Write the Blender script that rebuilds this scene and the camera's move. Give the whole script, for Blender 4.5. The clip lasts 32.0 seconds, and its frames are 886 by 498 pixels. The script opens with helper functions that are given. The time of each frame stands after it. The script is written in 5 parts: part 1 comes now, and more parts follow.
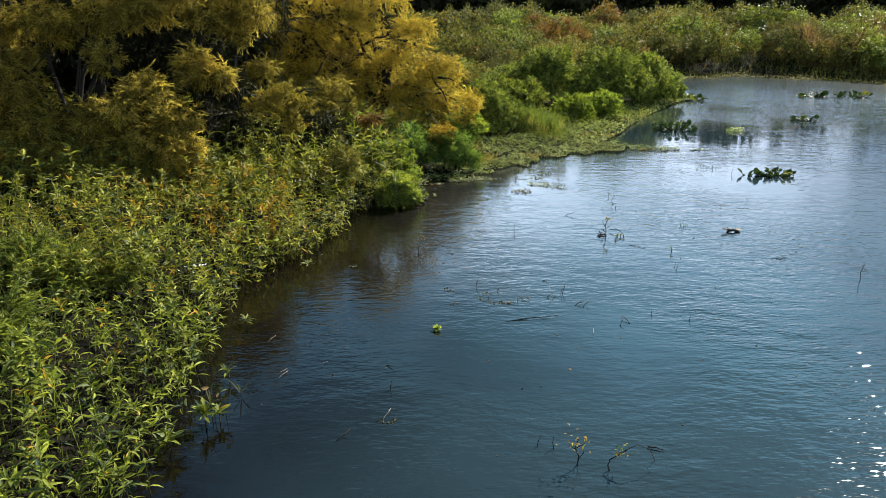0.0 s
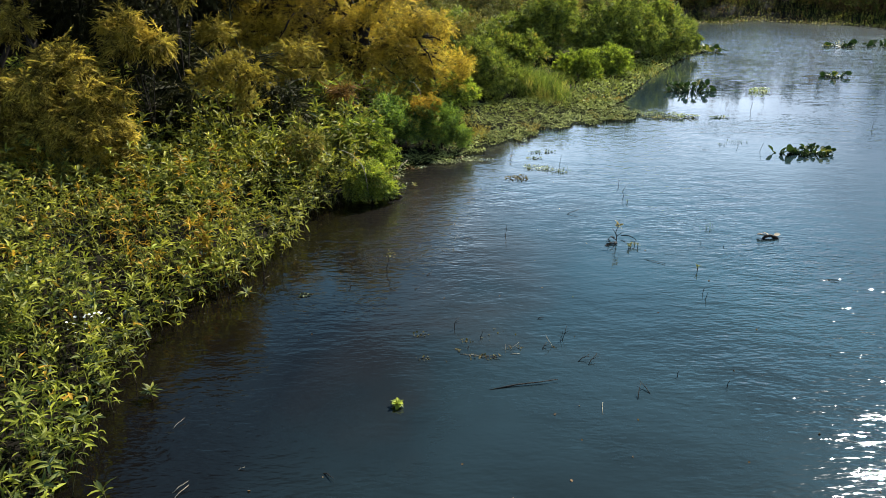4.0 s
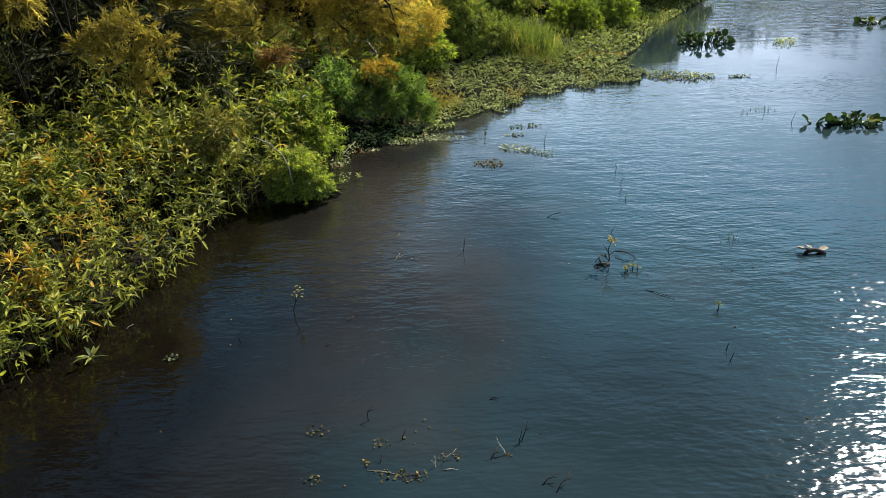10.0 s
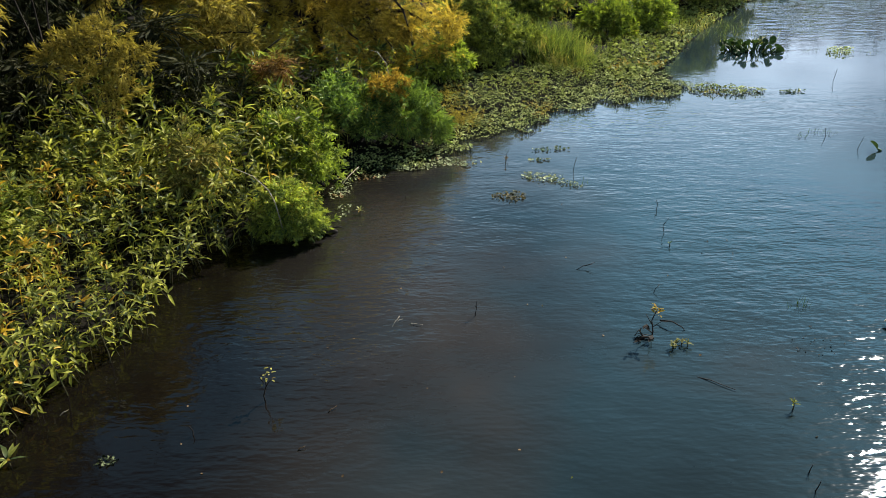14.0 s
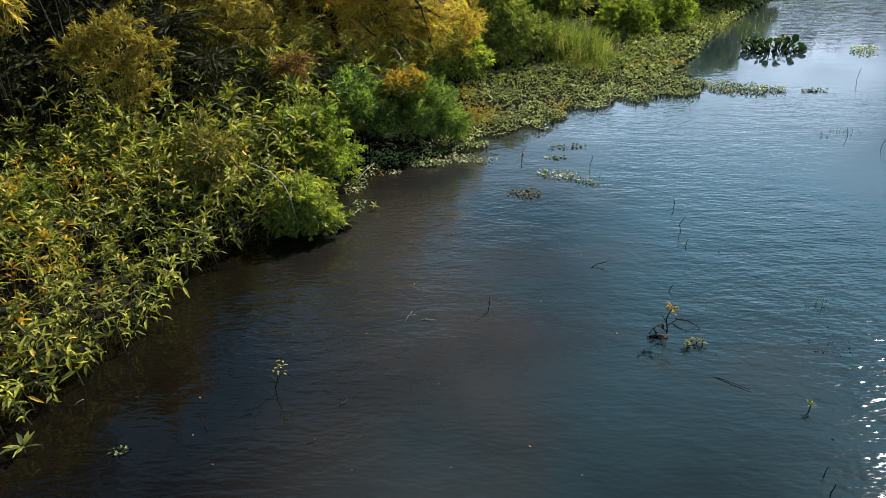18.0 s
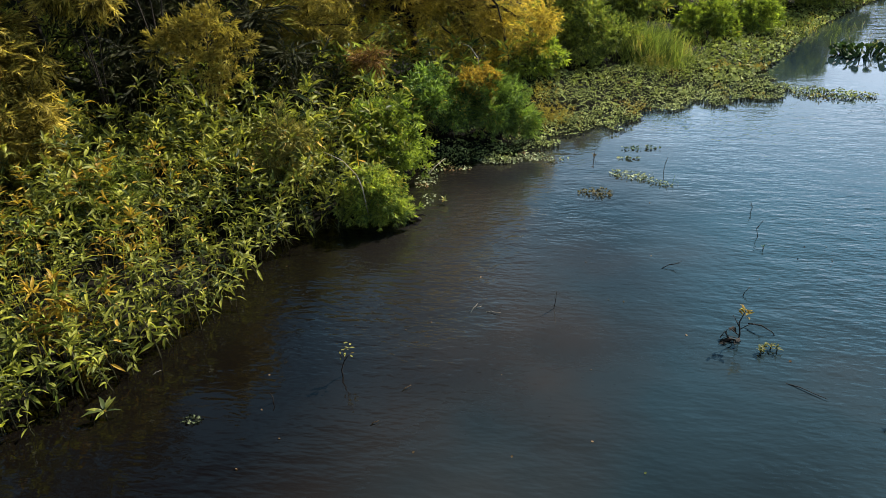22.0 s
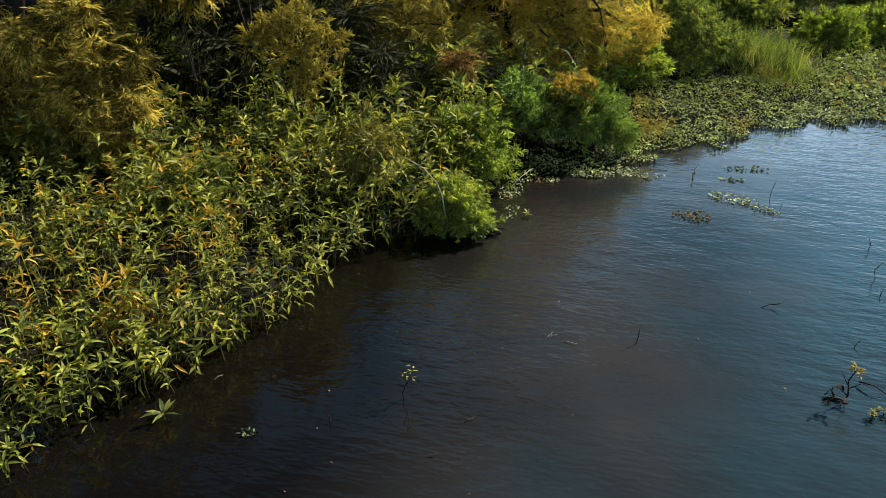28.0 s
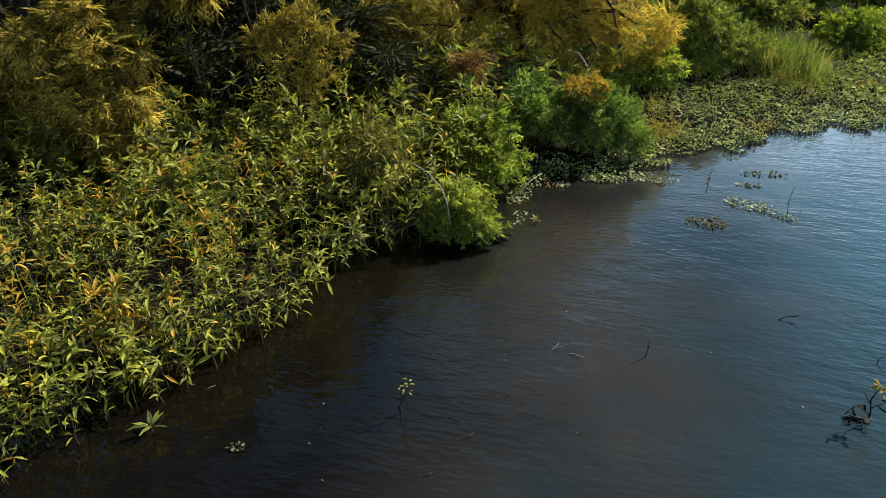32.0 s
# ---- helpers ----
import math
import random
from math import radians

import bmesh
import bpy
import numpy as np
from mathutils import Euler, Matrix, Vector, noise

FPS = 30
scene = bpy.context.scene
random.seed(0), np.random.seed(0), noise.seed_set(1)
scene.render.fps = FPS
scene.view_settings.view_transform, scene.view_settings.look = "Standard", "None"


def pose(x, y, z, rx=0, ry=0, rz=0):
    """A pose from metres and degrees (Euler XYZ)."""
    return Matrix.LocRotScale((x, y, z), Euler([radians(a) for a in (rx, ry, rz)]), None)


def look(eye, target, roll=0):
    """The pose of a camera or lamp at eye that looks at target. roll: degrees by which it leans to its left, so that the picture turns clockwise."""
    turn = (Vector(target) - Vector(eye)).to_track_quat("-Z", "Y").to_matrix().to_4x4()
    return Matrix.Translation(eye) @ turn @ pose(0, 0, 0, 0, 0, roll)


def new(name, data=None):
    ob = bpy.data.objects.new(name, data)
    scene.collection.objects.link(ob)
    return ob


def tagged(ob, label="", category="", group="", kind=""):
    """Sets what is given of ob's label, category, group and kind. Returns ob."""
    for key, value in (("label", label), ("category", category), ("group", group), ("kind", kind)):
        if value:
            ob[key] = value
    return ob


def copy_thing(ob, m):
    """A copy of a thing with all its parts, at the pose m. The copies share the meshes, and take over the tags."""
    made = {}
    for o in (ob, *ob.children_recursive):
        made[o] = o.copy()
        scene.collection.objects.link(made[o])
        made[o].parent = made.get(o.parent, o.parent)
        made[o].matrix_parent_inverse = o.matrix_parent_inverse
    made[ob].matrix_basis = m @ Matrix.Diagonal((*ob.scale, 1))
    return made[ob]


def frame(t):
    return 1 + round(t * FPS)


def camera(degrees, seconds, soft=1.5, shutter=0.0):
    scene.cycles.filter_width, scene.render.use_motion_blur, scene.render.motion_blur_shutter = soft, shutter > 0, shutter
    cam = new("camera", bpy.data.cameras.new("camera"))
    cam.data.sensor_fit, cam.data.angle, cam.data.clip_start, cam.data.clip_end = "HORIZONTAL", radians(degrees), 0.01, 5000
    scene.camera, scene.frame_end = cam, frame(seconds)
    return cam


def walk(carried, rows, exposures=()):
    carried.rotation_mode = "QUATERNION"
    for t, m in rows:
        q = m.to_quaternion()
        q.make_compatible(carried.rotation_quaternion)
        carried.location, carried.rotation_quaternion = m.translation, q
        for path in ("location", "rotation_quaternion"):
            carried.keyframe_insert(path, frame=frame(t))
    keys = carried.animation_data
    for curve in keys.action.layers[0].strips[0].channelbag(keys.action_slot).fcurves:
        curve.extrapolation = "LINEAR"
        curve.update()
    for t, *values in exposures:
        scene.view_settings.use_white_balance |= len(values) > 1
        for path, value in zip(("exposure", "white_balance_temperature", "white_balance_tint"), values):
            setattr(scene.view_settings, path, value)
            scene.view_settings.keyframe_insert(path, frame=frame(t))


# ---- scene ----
cam = camera(64.0, 32.0, soft=0.5)
PATH = [
    (0, (-0.418, -10.513, 5.973), (-0.429, -8.613, 5.352), -0.2),
    (0.5, (-0.345, -10.009, 6.08), (-0.359, -8.106, 5.463), -0.3),
    (1, (-0.277, -9.486, 6.188), (-0.293, -7.583, 5.574), -0.3),
    (1.5, (-0.218, -8.959, 6.259), (-0.235, -7.055, 5.647), -0.3),
    (2, (-0.174, -8.43, 6.303), (-0.191, -6.528, 5.686), -0.3),
    (2.5, (-0.119, -7.932, 6.351), (-0.137, -6.038, 5.71), -0.3),
    (3, (-0.014, -7.456, 6.351), (-0.035, -5.576, 5.67), -0.5),
    (3.5, (0.09, -6.987, 6.351), (0.071, -5.123, 5.626), -0.5),
    (4, (0.196, -6.598, 6.419), (0.177, -4.753, 5.648), -0.6),
    (4.5, (0.294, -6.209, 6.459), (0.273, -4.383, 5.645), -0.6),
    (6.5, (0.939, -4.656, 6.284), (0.894, -2.86, 5.405), -1.6),
    (7, (1.025, -4.245, 6.236), (0.979, -2.451, 5.352), -1.6),
    (7.5, (1.075, -3.82, 6.161), (1.035, -2.028, 5.273), -1.5),
    (8, (1.197, -3.431, 6.082), (1.158, -1.64, 5.193), -1.5),
    (8.5, (1.284, -3.094, 6.037), (1.249, -1.304, 5.145), -1.6),
    (9, (1.347, -2.784, 5.994), (1.313, -0.995, 5.101), -1.6),
    (9.5, (1.437, -2.517, 5.986), (1.396, -0.728, 5.092), -1.8),
    (10, (1.465, -2.193, 6.003), (1.423, -0.406, 5.105), -1.7),
    (10.5, (1.517, -1.847, 6.027), (1.46, -0.062, 5.127), -1.8),
    (11, (1.602, -1.473, 5.998), (1.527, 0.311, 5.097), -1.9),
    (11.5, (1.597, -1.077, 5.972), (1.516, 0.706, 5.07), -1.7),
    (12, (1.668, -0.732, 5.958), (1.569, 1.05, 5.056), -1.9),
    (12.5, (1.667, -0.43, 5.986), (1.556, 1.353, 5.086), -1.9),
    (13, (1.674, -0.131, 5.976), (1.561, 1.65, 5.074), -1.9),
    (13.5, (1.699, 0.093, 5.938), (1.586, 1.875, 5.038), -2.0),
    (14, (1.643, 0.226, 5.937), (1.538, 2.006, 5.031), -1.6),
    (14.5, (1.613, 0.297, 5.929), (1.507, 2.077, 5.024), -1.6),
    (16.5, (1.657, 0.257, 5.884), (1.526, 2.035, 4.976), -1.6),
    (17, (1.703, 0.201, 5.873), (1.569, 1.979, 4.966), -1.7),
    (17.5, (1.697, 0.211, 5.867), (1.557, 1.988, 4.96), -1.7),
    (18, (1.703, 0.231, 5.88), (1.549, 2.007, 4.972), -1.7),
    (18.5, (1.697, 0.237, 5.871), (1.532, 2.012, 4.964), -1.7),
    (19, (1.71, 0.237, 5.856), (1.529, 2.01, 4.948), -1.6),
    (19.5, (1.712, 0.216, 5.822), (1.509, 1.988, 4.917), -1.7),
    (20, (1.707, 0.181, 5.823), (1.483, 1.95, 4.918), -1.7),
    (20.5, (1.699, 0.152, 5.806), (1.452, 1.92, 4.904), -1.8),
    (21, (1.701, 0.138, 5.793), (1.432, 1.904, 4.892), -1.9),
    (21.5, (1.722, 0.143, 5.769), (1.428, 1.906, 4.872), -2.0),
    (22, (1.669, 0.097, 5.737), (1.333, 1.855, 4.845), -2.0),
    (22.5, (1.687, 0.12, 5.746), (1.328, 1.874, 4.854), -2.0),
    (23, (1.729, 0.153, 5.783), (1.351, 1.902, 4.889), -1.9),
    (23.5, (1.742, 0.204, 5.781), (1.344, 1.948, 4.886), -1.9),
    (24, (1.698, 0.275, 5.816), (1.279, 2.013, 4.92), -1.8),
    (24.5, (1.656, 0.327, 5.856), (1.218, 2.062, 4.964), -1.7),
    (25, (1.679, 0.427, 5.838), (1.221, 2.158, 4.947), -1.7),
    (25.5, (1.677, 0.54, 5.85), (1.201, 2.264, 4.956), -1.6),
    (27.5, (1.726, 0.724, 5.745), (1.177, 2.426, 4.848), -1.4),
    (28, (1.657, 0.776, 5.772), (1.088, 2.471, 4.877), -1.4),
    (28.5, (1.592, 0.788, 5.775), (1.002, 2.475, 4.879), -1.4),
    (29, (1.55, 0.812, 5.773), (0.944, 2.495, 4.879), -1.5),
    (29.5, (1.55, 0.817, 5.766), (0.941, 2.5, 4.873), -1.6),
    (30, (1.584, 0.792, 5.708), (0.975, 2.475, 4.817), -1.7),
    (30.5, (1.642, 0.726, 5.694), (1.029, 2.408, 4.801), -1.7),
    (31, (1.682, 0.788, 5.646), (1.071, 2.47, 4.754), -1.7),
    (31.5, (1.686, 1.003, 5.675), (1.073, 2.689, 4.79), -1.7),
    (32, (1.735, 1.187, 5.652), (1.122, 2.872, 4.766), -1.7),
]
walk(cam, [(t, look(eye, target, roll)) for t, eye, target, roll in PATH], [(0, 1.42), (4, 1.42), (8, 1.38), (14, 1.33), (22, 1.28), (25, 1.25), (28, 1.23), (32, 1.22)])

# ---- world and sun ----
SUN_TURN, SUN_HIGH = 39.5, 40.0
world = bpy.data.worlds.new("sky")
scene.world = world
world.use_nodes = True
wn = world.node_tree.nodes
sky = wn.new("ShaderNodeTexSky")
sky.sky_type, sky.sun_disc = "NISHITA", False
sky.sun_elevation, sky.sun_rotation = radians(SUN_HIGH), radians(SUN_TURN)
sky.air_density, sky.dust_density, sky.ozone_density = 0.55, 0.6, 1.0
wn["Background"].inputs["Strength"].default_value = 0.045
# thin drifting cloud, thicker towards the horizon
wl = world.node_tree.links
wco = wn.new("ShaderNodeTexCoord")
wmap = wn.new("ShaderNodeMapping")
wmap.inputs["Scale"].default_value = (1.2, 1.2, 3.0)
wnoise = wn.new("ShaderNodeTexNoise")
wnoise.inputs["Scale"].default_value, wnoise.inputs["Detail"].default_value = 2.2, 6.0
wramp = wn.new("ShaderNodeMapRange")
wramp.inputs["From Min"].default_value, wramp.inputs["From Max"].default_value = 0.30, 0.64
wramp.inputs["To Max"].default_value = 1.0
wmix = wn.new("ShaderNodeMix")
wmix.data_type = "RGBA"
wl.new(wco.outputs["Generated"], wmap.inputs["Vector"])
wl.new(wmap.outputs["Vector"], wnoise.inputs["Vector"])
wl.new(wnoise.outputs["Fac"], wramp.inputs["Value"])
wsep = wn.new("ShaderNodeSeparateXYZ")
wl.new(wco.outputs["Generated"], wsep.inputs[0])
whigh = wn.new("ShaderNodeMapRange")
for key, v in zip(("From Min", "From Max", "To Min", "To Max"), (0.18, 0.70, 1.0, 0.0)):
    whigh.inputs[key].default_value = v
wl.new(wsep.outputs["Z"], whigh.inputs["Value"])
wtimes = wn.new("ShaderNodeMath")
wtimes.operation = "MULTIPLY"
wl.new(wramp.outputs["Result"], wtimes.inputs[0])
wl.new(whigh.outputs["Result"], wtimes.inputs[1])
wl.new(wtimes.outputs[0], wmix.inputs["Factor"])
# the haze is whitest low over the horizon
wlow = wn.new("ShaderNodeMapRange")
for key, v in zip(("From Min", "From Max"), (0.08, 0.40)):
    wlow.inputs[key].default_value = v
wl.new(wsep.outputs["Z"], wlow.inputs["Value"])
whaze = wn.new("ShaderNodeMix")
whaze.data_type = "RGBA"
whaze.inputs["A"].default_value, whaze.inputs["B"].default_value = (37.0, 38.0, 43.5, 1), (10.0, 23.0, 33.0, 1)
wl.new(wlow.outputs["Result"], whaze.inputs["Factor"])
# and brightest towards the sun's side
wdot = wn.new("ShaderNodeVectorMath")
wdot.operation = "DOT_PRODUCT"
wl.new(wco.outputs["Generated"], wdot.inputs[0])
wdot.inputs[1].default_value = (math.sin(radians(SUN_TURN)) * math.cos(radians(SUN_HIGH)), math.cos(radians(SUN_TURN)) * math.cos(radians(SUN_HIGH)), math.sin(radians(SUN_HIGH)))
wside = wn.new("ShaderNodeMapRange")
for key, v in zip(("From Min", "From Max", "To Min", "To Max"), (-0.2, 0.85, 0.62, 1.12)):
    wside.inputs[key].default_value = v
wl.new(wdot.outputs["Value"], wside.inputs["Value"])
wlit = wn.new("ShaderNodeVectorMath")
wlit.operation = "SCALE"
wl.new(whaze.outputs["Result"], wlit.inputs[0])
wl.new(wside.outputs["Result"], wlit.inputs["Scale"])
wl.new(wlit.outputs[0], wmix.inputs["B"])
wtint = wn.new("ShaderNodeMix")
wtint.data_type, wtint.blend_type = "RGBA", "MULTIPLY"
wtint.inputs["Factor"].default_value, wtint.inputs["B"].default_value = 1.0, (0.27, 0.45, 0.56, 1)
wl.new(sky.outputs["Color"], wtint.inputs["A"])
wl.new(wtint.outputs["Result"], wmix.inputs["A"])
wl.new(wmix.outputs["Result"], wn["Background"].inputs["Color"])

sun = new("sun", bpy.data.lights.new("sun", "SUN"))
sun.data.energy, sun.data.angle, sun.data.color = 5.0, radians(0.6), (1.0, 0.95, 0.89)
sun_way = Vector((math.sin(radians(SUN_TURN)) * math.cos(radians(SUN_HIGH)), math.cos(radians(SUN_TURN)) * math.cos(radians(SUN_HIGH)), math.sin(radians(SUN_HIGH))))
sun.matrix_world = look(sun_way * 200, (0, 0, 0))

# ---- materials ----
def node_mat(name):
    m = bpy.data.materials.new(name)
    m.use_nodes = True
    return m, m.node_tree.nodes, m.node_tree.links


def mixed(n, l, fac, a, b):
    x = n.new("ShaderNodeMix")
    x.data_type = "RGBA"
    for key, v in (("Factor", fac), ("A", a), ("B", b)):
        if isinstance(v, (float, int)):
            x.inputs[key].default_value = v
        elif isinstance(v, tuple):
            x.inputs[key].default_value = (*v, 1)
        else:
            l.new(v, x.inputs[key])
    return x.outputs["Result"]


def ranged(n, l, value, lo, hi, a=0.0, b=1.0):
    x = n.new("ShaderNodeMapRange")
    for key, v in zip(("From Min", "From Max", "To Min", "To Max"), (lo, hi, a, b)):
        x.inputs[key].default_value = v
    l.new(value, x.inputs["Value"])
    return x.outputs["Result"]


def noisy(n, l, scale, detail=3.0, where=None):
    x = n.new("ShaderNodeTexNoise")
    x.inputs["Scale"].default_value, x.inputs["Detail"].default_value = scale, detail
    if where is not None:
        l.new(where, x.inputs["Vector"])
    return x.outputs["Fac"]


def foliage(name, dark, bright, turned, share, patch=0.6, gloss=0.6, thin=0.35, drier=None, shine=0.05):
    """Leaves: each one its own shade between dark and bright; a share of them turned, in patches of about 1/patch metres."""
    dark, bright, turned, drier = [c and (c[0], c[1], c[2] + 0.06 * c[1]) for c in (dark, bright, turned, drier)]
    m, n, l = node_mat(name)
    geo, info = n.new("ShaderNodeNewGeometry"), n.new("ShaderNodeObjectInfo")
    add = n.new("ShaderNodeMath")
    l.new(geo.outputs["Random Per Island"], add.inputs[0])
    l.new(info.outputs["Random"], add.inputs[1])
    one = n.new("ShaderNodeMath")
    one.operation = "FRACT"
    l.new(add.outputs[0], one.inputs[0])
    ten = n.new("ShaderNodeMath")
    ten.operation = "MULTIPLY"
    l.new(one.outputs[0], ten.inputs[0])
    ten.inputs[1].default_value = 7.31
    other = n.new("ShaderNodeMath")
    other.operation = "FRACT"
    l.new(ten.outputs[0], other.inputs[0])
    plant = ranged(n, l, noisy(n, l, 2.4, 2.0, geo.outputs["Position"]), 0.32, 0.68)
    blend = n.new("ShaderNodeMath")
    blend.operation = "MULTIPLY_ADD"
    l.new(one.outputs[0], blend.inputs[0])
    blend.inputs[1].default_value = 0.55
    l.new(ranged(n, l, plant, 0.0, 1.0, 0.0, 0.5), blend.inputs[2])
    if drier:
        # drier towards the far end of the bank
        sep, along = n.new("ShaderNodeSeparateXYZ"), n.new("ShaderNodeMath")
        along.operation = "MULTIPLY_ADD"
        l.new(geo.outputs["Position"], sep.inputs[0])
        l.new(noisy(n, l, 0.5, 3.0, geo.outputs["Position"]), along.inputs[0])
        along.inputs[1].default_value = 11.0
        l.new(sep.outputs["Y"], along.inputs[2])
        bright = mixed(n, l, ranged(n, l, along.outputs[0], 5.0, 13.0), bright, drier)
    few = n.new("ShaderNodeMath")
    few.operation = "POWER"
    few.inputs[1].default_value = 1.5
    l.new(blend.outputs[0], few.inputs[0])
    colour = mixed(n, l, few.outputs[0], dark, bright)
    spread = noisy(n, l, patch, 3.0, geo.outputs["Position"])
    least = ranged(n, l, spread, 0.57, 0.66, share * 0.2, min(0.85, share * 15))
    turn = n.new("ShaderNodeMath")
    turn.operation = "LESS_THAN"
    l.new(other.outputs[0], turn.inputs[0])
    l.new(least, turn.inputs[1])
    colour = mixed(n, l, turn.outputs[0], colour, turned)
    fine = ranged(n, l, noisy(n, l, 38.0, 2.0, geo.outputs["Position"]), 0.3, 0.7, 0.75, 1.2)
    shade = n.new("ShaderNodeVectorMath")
    shade.operation = "SCALE"
    l.new(colour, shade.inputs[0])
    l.new(fine, shade.inputs["Scale"])
    p = n["Principled BSDF"]
    l.new(shade.outputs[0], p.inputs["Base Color"])
    p.inputs["Roughness"].default_value, p.inputs["Specular IOR Level"].default_value = gloss, shine
    tr = n.new("ShaderNodeBsdfTranslucent")
    warm = n.new("ShaderNodeVectorMath")
    warm.operation = "MULTIPLY"
    l.new(shade.outputs[0], warm.inputs[0])
    warm.inputs[1].default_value = (1.45, 1.5, 0.85)
    l.new(warm.outputs[0], tr.inputs["Color"])
    both = n.new("ShaderNodeMixShader")
    both.inputs[0].default_value = thin
    l.new(p.outputs[0], both.inputs[1])
    l.new(tr.outputs[0], both.inputs[2])
    l.new(both.outputs[0], n["Material Output"].inputs["Surface"])
    return m


def rough_mat(name, a, b, scale, rough=0.85, bump=0.4, fine=9.0):
    m, n, l = node_mat(name)
    geo = n.new("ShaderNodeNewGeometry")
    big, small = noisy(n, l, scale, 4.0, geo.outputs["Position"]), noisy(n, l, scale * fine, 4.0, geo.outputs["Position"])
    c = mixed(n, l, ranged(n, l, big, 0.3, 0.7), a, b)
    c = mixed(n, l, ranged(n, l, small, 0.35, 0.75, 0.0, 0.5), c, tuple(v * 0.45 for v in a))
    p = n["Principled BSDF"]
    l.new(c, p.inputs["Base Color"])
    p.inputs["Roughness"].default_value, p.inputs["Specular IOR Level"].default_value = rough, 0.15
    bn = n.new("ShaderNodeBump")
    bn.inputs["Strength"].default_value, bn.inputs["Distance"].default_value = bump, 0.02
    l.new(small, bn.inputs["Height"])
    l.new(bn.outputs[0], p.inputs["Normal"])
    return m


def water_mat():
    m, n, l = node_mat("pond_water")
    geo = n.new("ShaderNodeNewGeometry")
    p = n["Principled BSDF"]
    # silty tint offshore; towards the bank, dark reflections are put into the base colour
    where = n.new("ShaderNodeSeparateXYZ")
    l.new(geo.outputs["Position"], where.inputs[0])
    silt_reflection = n.new("ShaderNodeMath")
    silt_reflection.operation = "MULTIPLY"
    l.new(ranged(n, l, noisy(n, l, 0.28, 3.0, geo.outputs["Position"]), 0.15, 0.55, 0.25, 1.0), silt_reflection.inputs[0])
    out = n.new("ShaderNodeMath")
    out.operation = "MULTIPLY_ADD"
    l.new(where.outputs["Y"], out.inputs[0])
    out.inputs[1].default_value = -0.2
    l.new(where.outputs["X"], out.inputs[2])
    # eases the bank darkening again from y 7.5 on
    eased = n.new("ShaderNodeMath")
    l.new(out.outputs[0], eased.inputs[0])
    l.new(ranged(n, l, where.outputs["Y"], 7.5, 11.0, 0.0, 1.9), eased.inputs[1])
    l.new(ranged(n, l, eased.outputs[0], -3.1, 0.0, 0.02, 1.0), silt_reflection.inputs[1])
    # brown to teal tone, partly standing in for mirrored cloud and sky
    blend = n.new("ShaderNodeMath")
    blend.operation = "MULTIPLY_ADD"
    l.new(noisy(n, l, 0.42, 2.0, geo.outputs["Position"]), blend.inputs[0])
    blend.inputs[1].default_value = 11.0
    reach = n.new("ShaderNodeMath")
    reach.operation = "MULTIPLY_ADD"
    l.new(ranged(n, l, where.outputs["Y"], -8.0, 8.0, -8.0, 8.0), reach.inputs[0])
    reach.inputs[1].default_value = -0.9
    l.new(where.outputs["X"], reach.inputs[2])
    l.new(reach.outputs[0], blend.inputs[2])
    tone = mixed(n, l, ranged(n, l, blend.outputs[0], -1.5, 3.1), (0.0218, 0.0200, 0.0176), (0.0115, 0.0215, 0.0255))
    l.new(mixed(n, l, silt_reflection.outputs[0], (0.0026, 0.0020, 0.0015), tone), p.inputs["Base Color"])
    p.inputs["IOR"].default_value = 1.333
    p.inputs["Specular IOR Level"].default_value = 0.55
    def along(angle, stretch):
        """Places turned and drawn out, so that noise becomes long crests."""
        x = n.new("ShaderNodeMapping")
        x.inputs["Rotation"].default_value = (0, 0, radians(angle))
        x.inputs["Scale"].default_value = (stretch, 1.0, 1.0)
        l.new(geo.outputs["Position"], x.inputs["Vector"])
        return x.outputs[0]

    def plus(a, k, b):
        x = n.new("ShaderNodeMath")
        x.operation = "MULTIPLY_ADD"
        l.new(a, x.inputs[0])
        x.inputs[1].default_value = k
        l.new(b, x.inputs[2])
        return x.outputs[0]

    def times(a, b):
        x = n.new("ShaderNodeMath")
        x.operation = "MULTIPLY"
        l.new(a, x.inputs[0])
        l.new(b, x.inputs[1])
        return x.outputs[0]

    swell = noisy(n, l, 2.2, 1.0, along(-14, 0.5))
    crests = noisy(n, l, 9.5, 1.0, along(-9, 0.42))
    small = noisy(n, l, 19.0, 1.0, along(6, 0.45))
    # breeze: calm under the bank and in the lee of the rafts, livelier over open water
    calm = ranged(n, l, noisy(n, l, 0.22, 2.0, geo.outputs["Position"]), 0.36, 0.60, 0.3, 1.0)
    sep = n.new("ShaderNodeSeparateXYZ")
    l.new(geo.outputs["Position"], sep.inputs[0])
    lee = n.new("ShaderNodeVectorMath")
    lee.operation = "DISTANCE"
    l.new(geo.outputs["Position"], lee.inputs[0])
    lee.inputs[1].default_value = (12.0, 27.5, 0.0)
    gust = times(ranged(n, l, sep.outputs["X"], 3.2, 6.0), times(ranged(n, l, sep.outputs["Y"], 15.0, 8.0), ranged(n, l, sep.outputs["Y"], -2.0, 4.0, 0.3, 1.0)))
    power = times(times(calm, ranged(n, l, sep.outputs["X"], -3.0, 6.0, 0.65, 1.0)), times(ranged(n, l, lee.outputs["Value"], 3.0, 6.5, 0.25, 1.0), ranged(n, l, sep.outputs["Y"], 7.0, 27.0, 1.0, 0.65)))
    power = plus(ranged(n, l, sep.outputs["Y"], 28.0, 42.0), 0.6, power)
    power = plus(gust, 0.65, power)
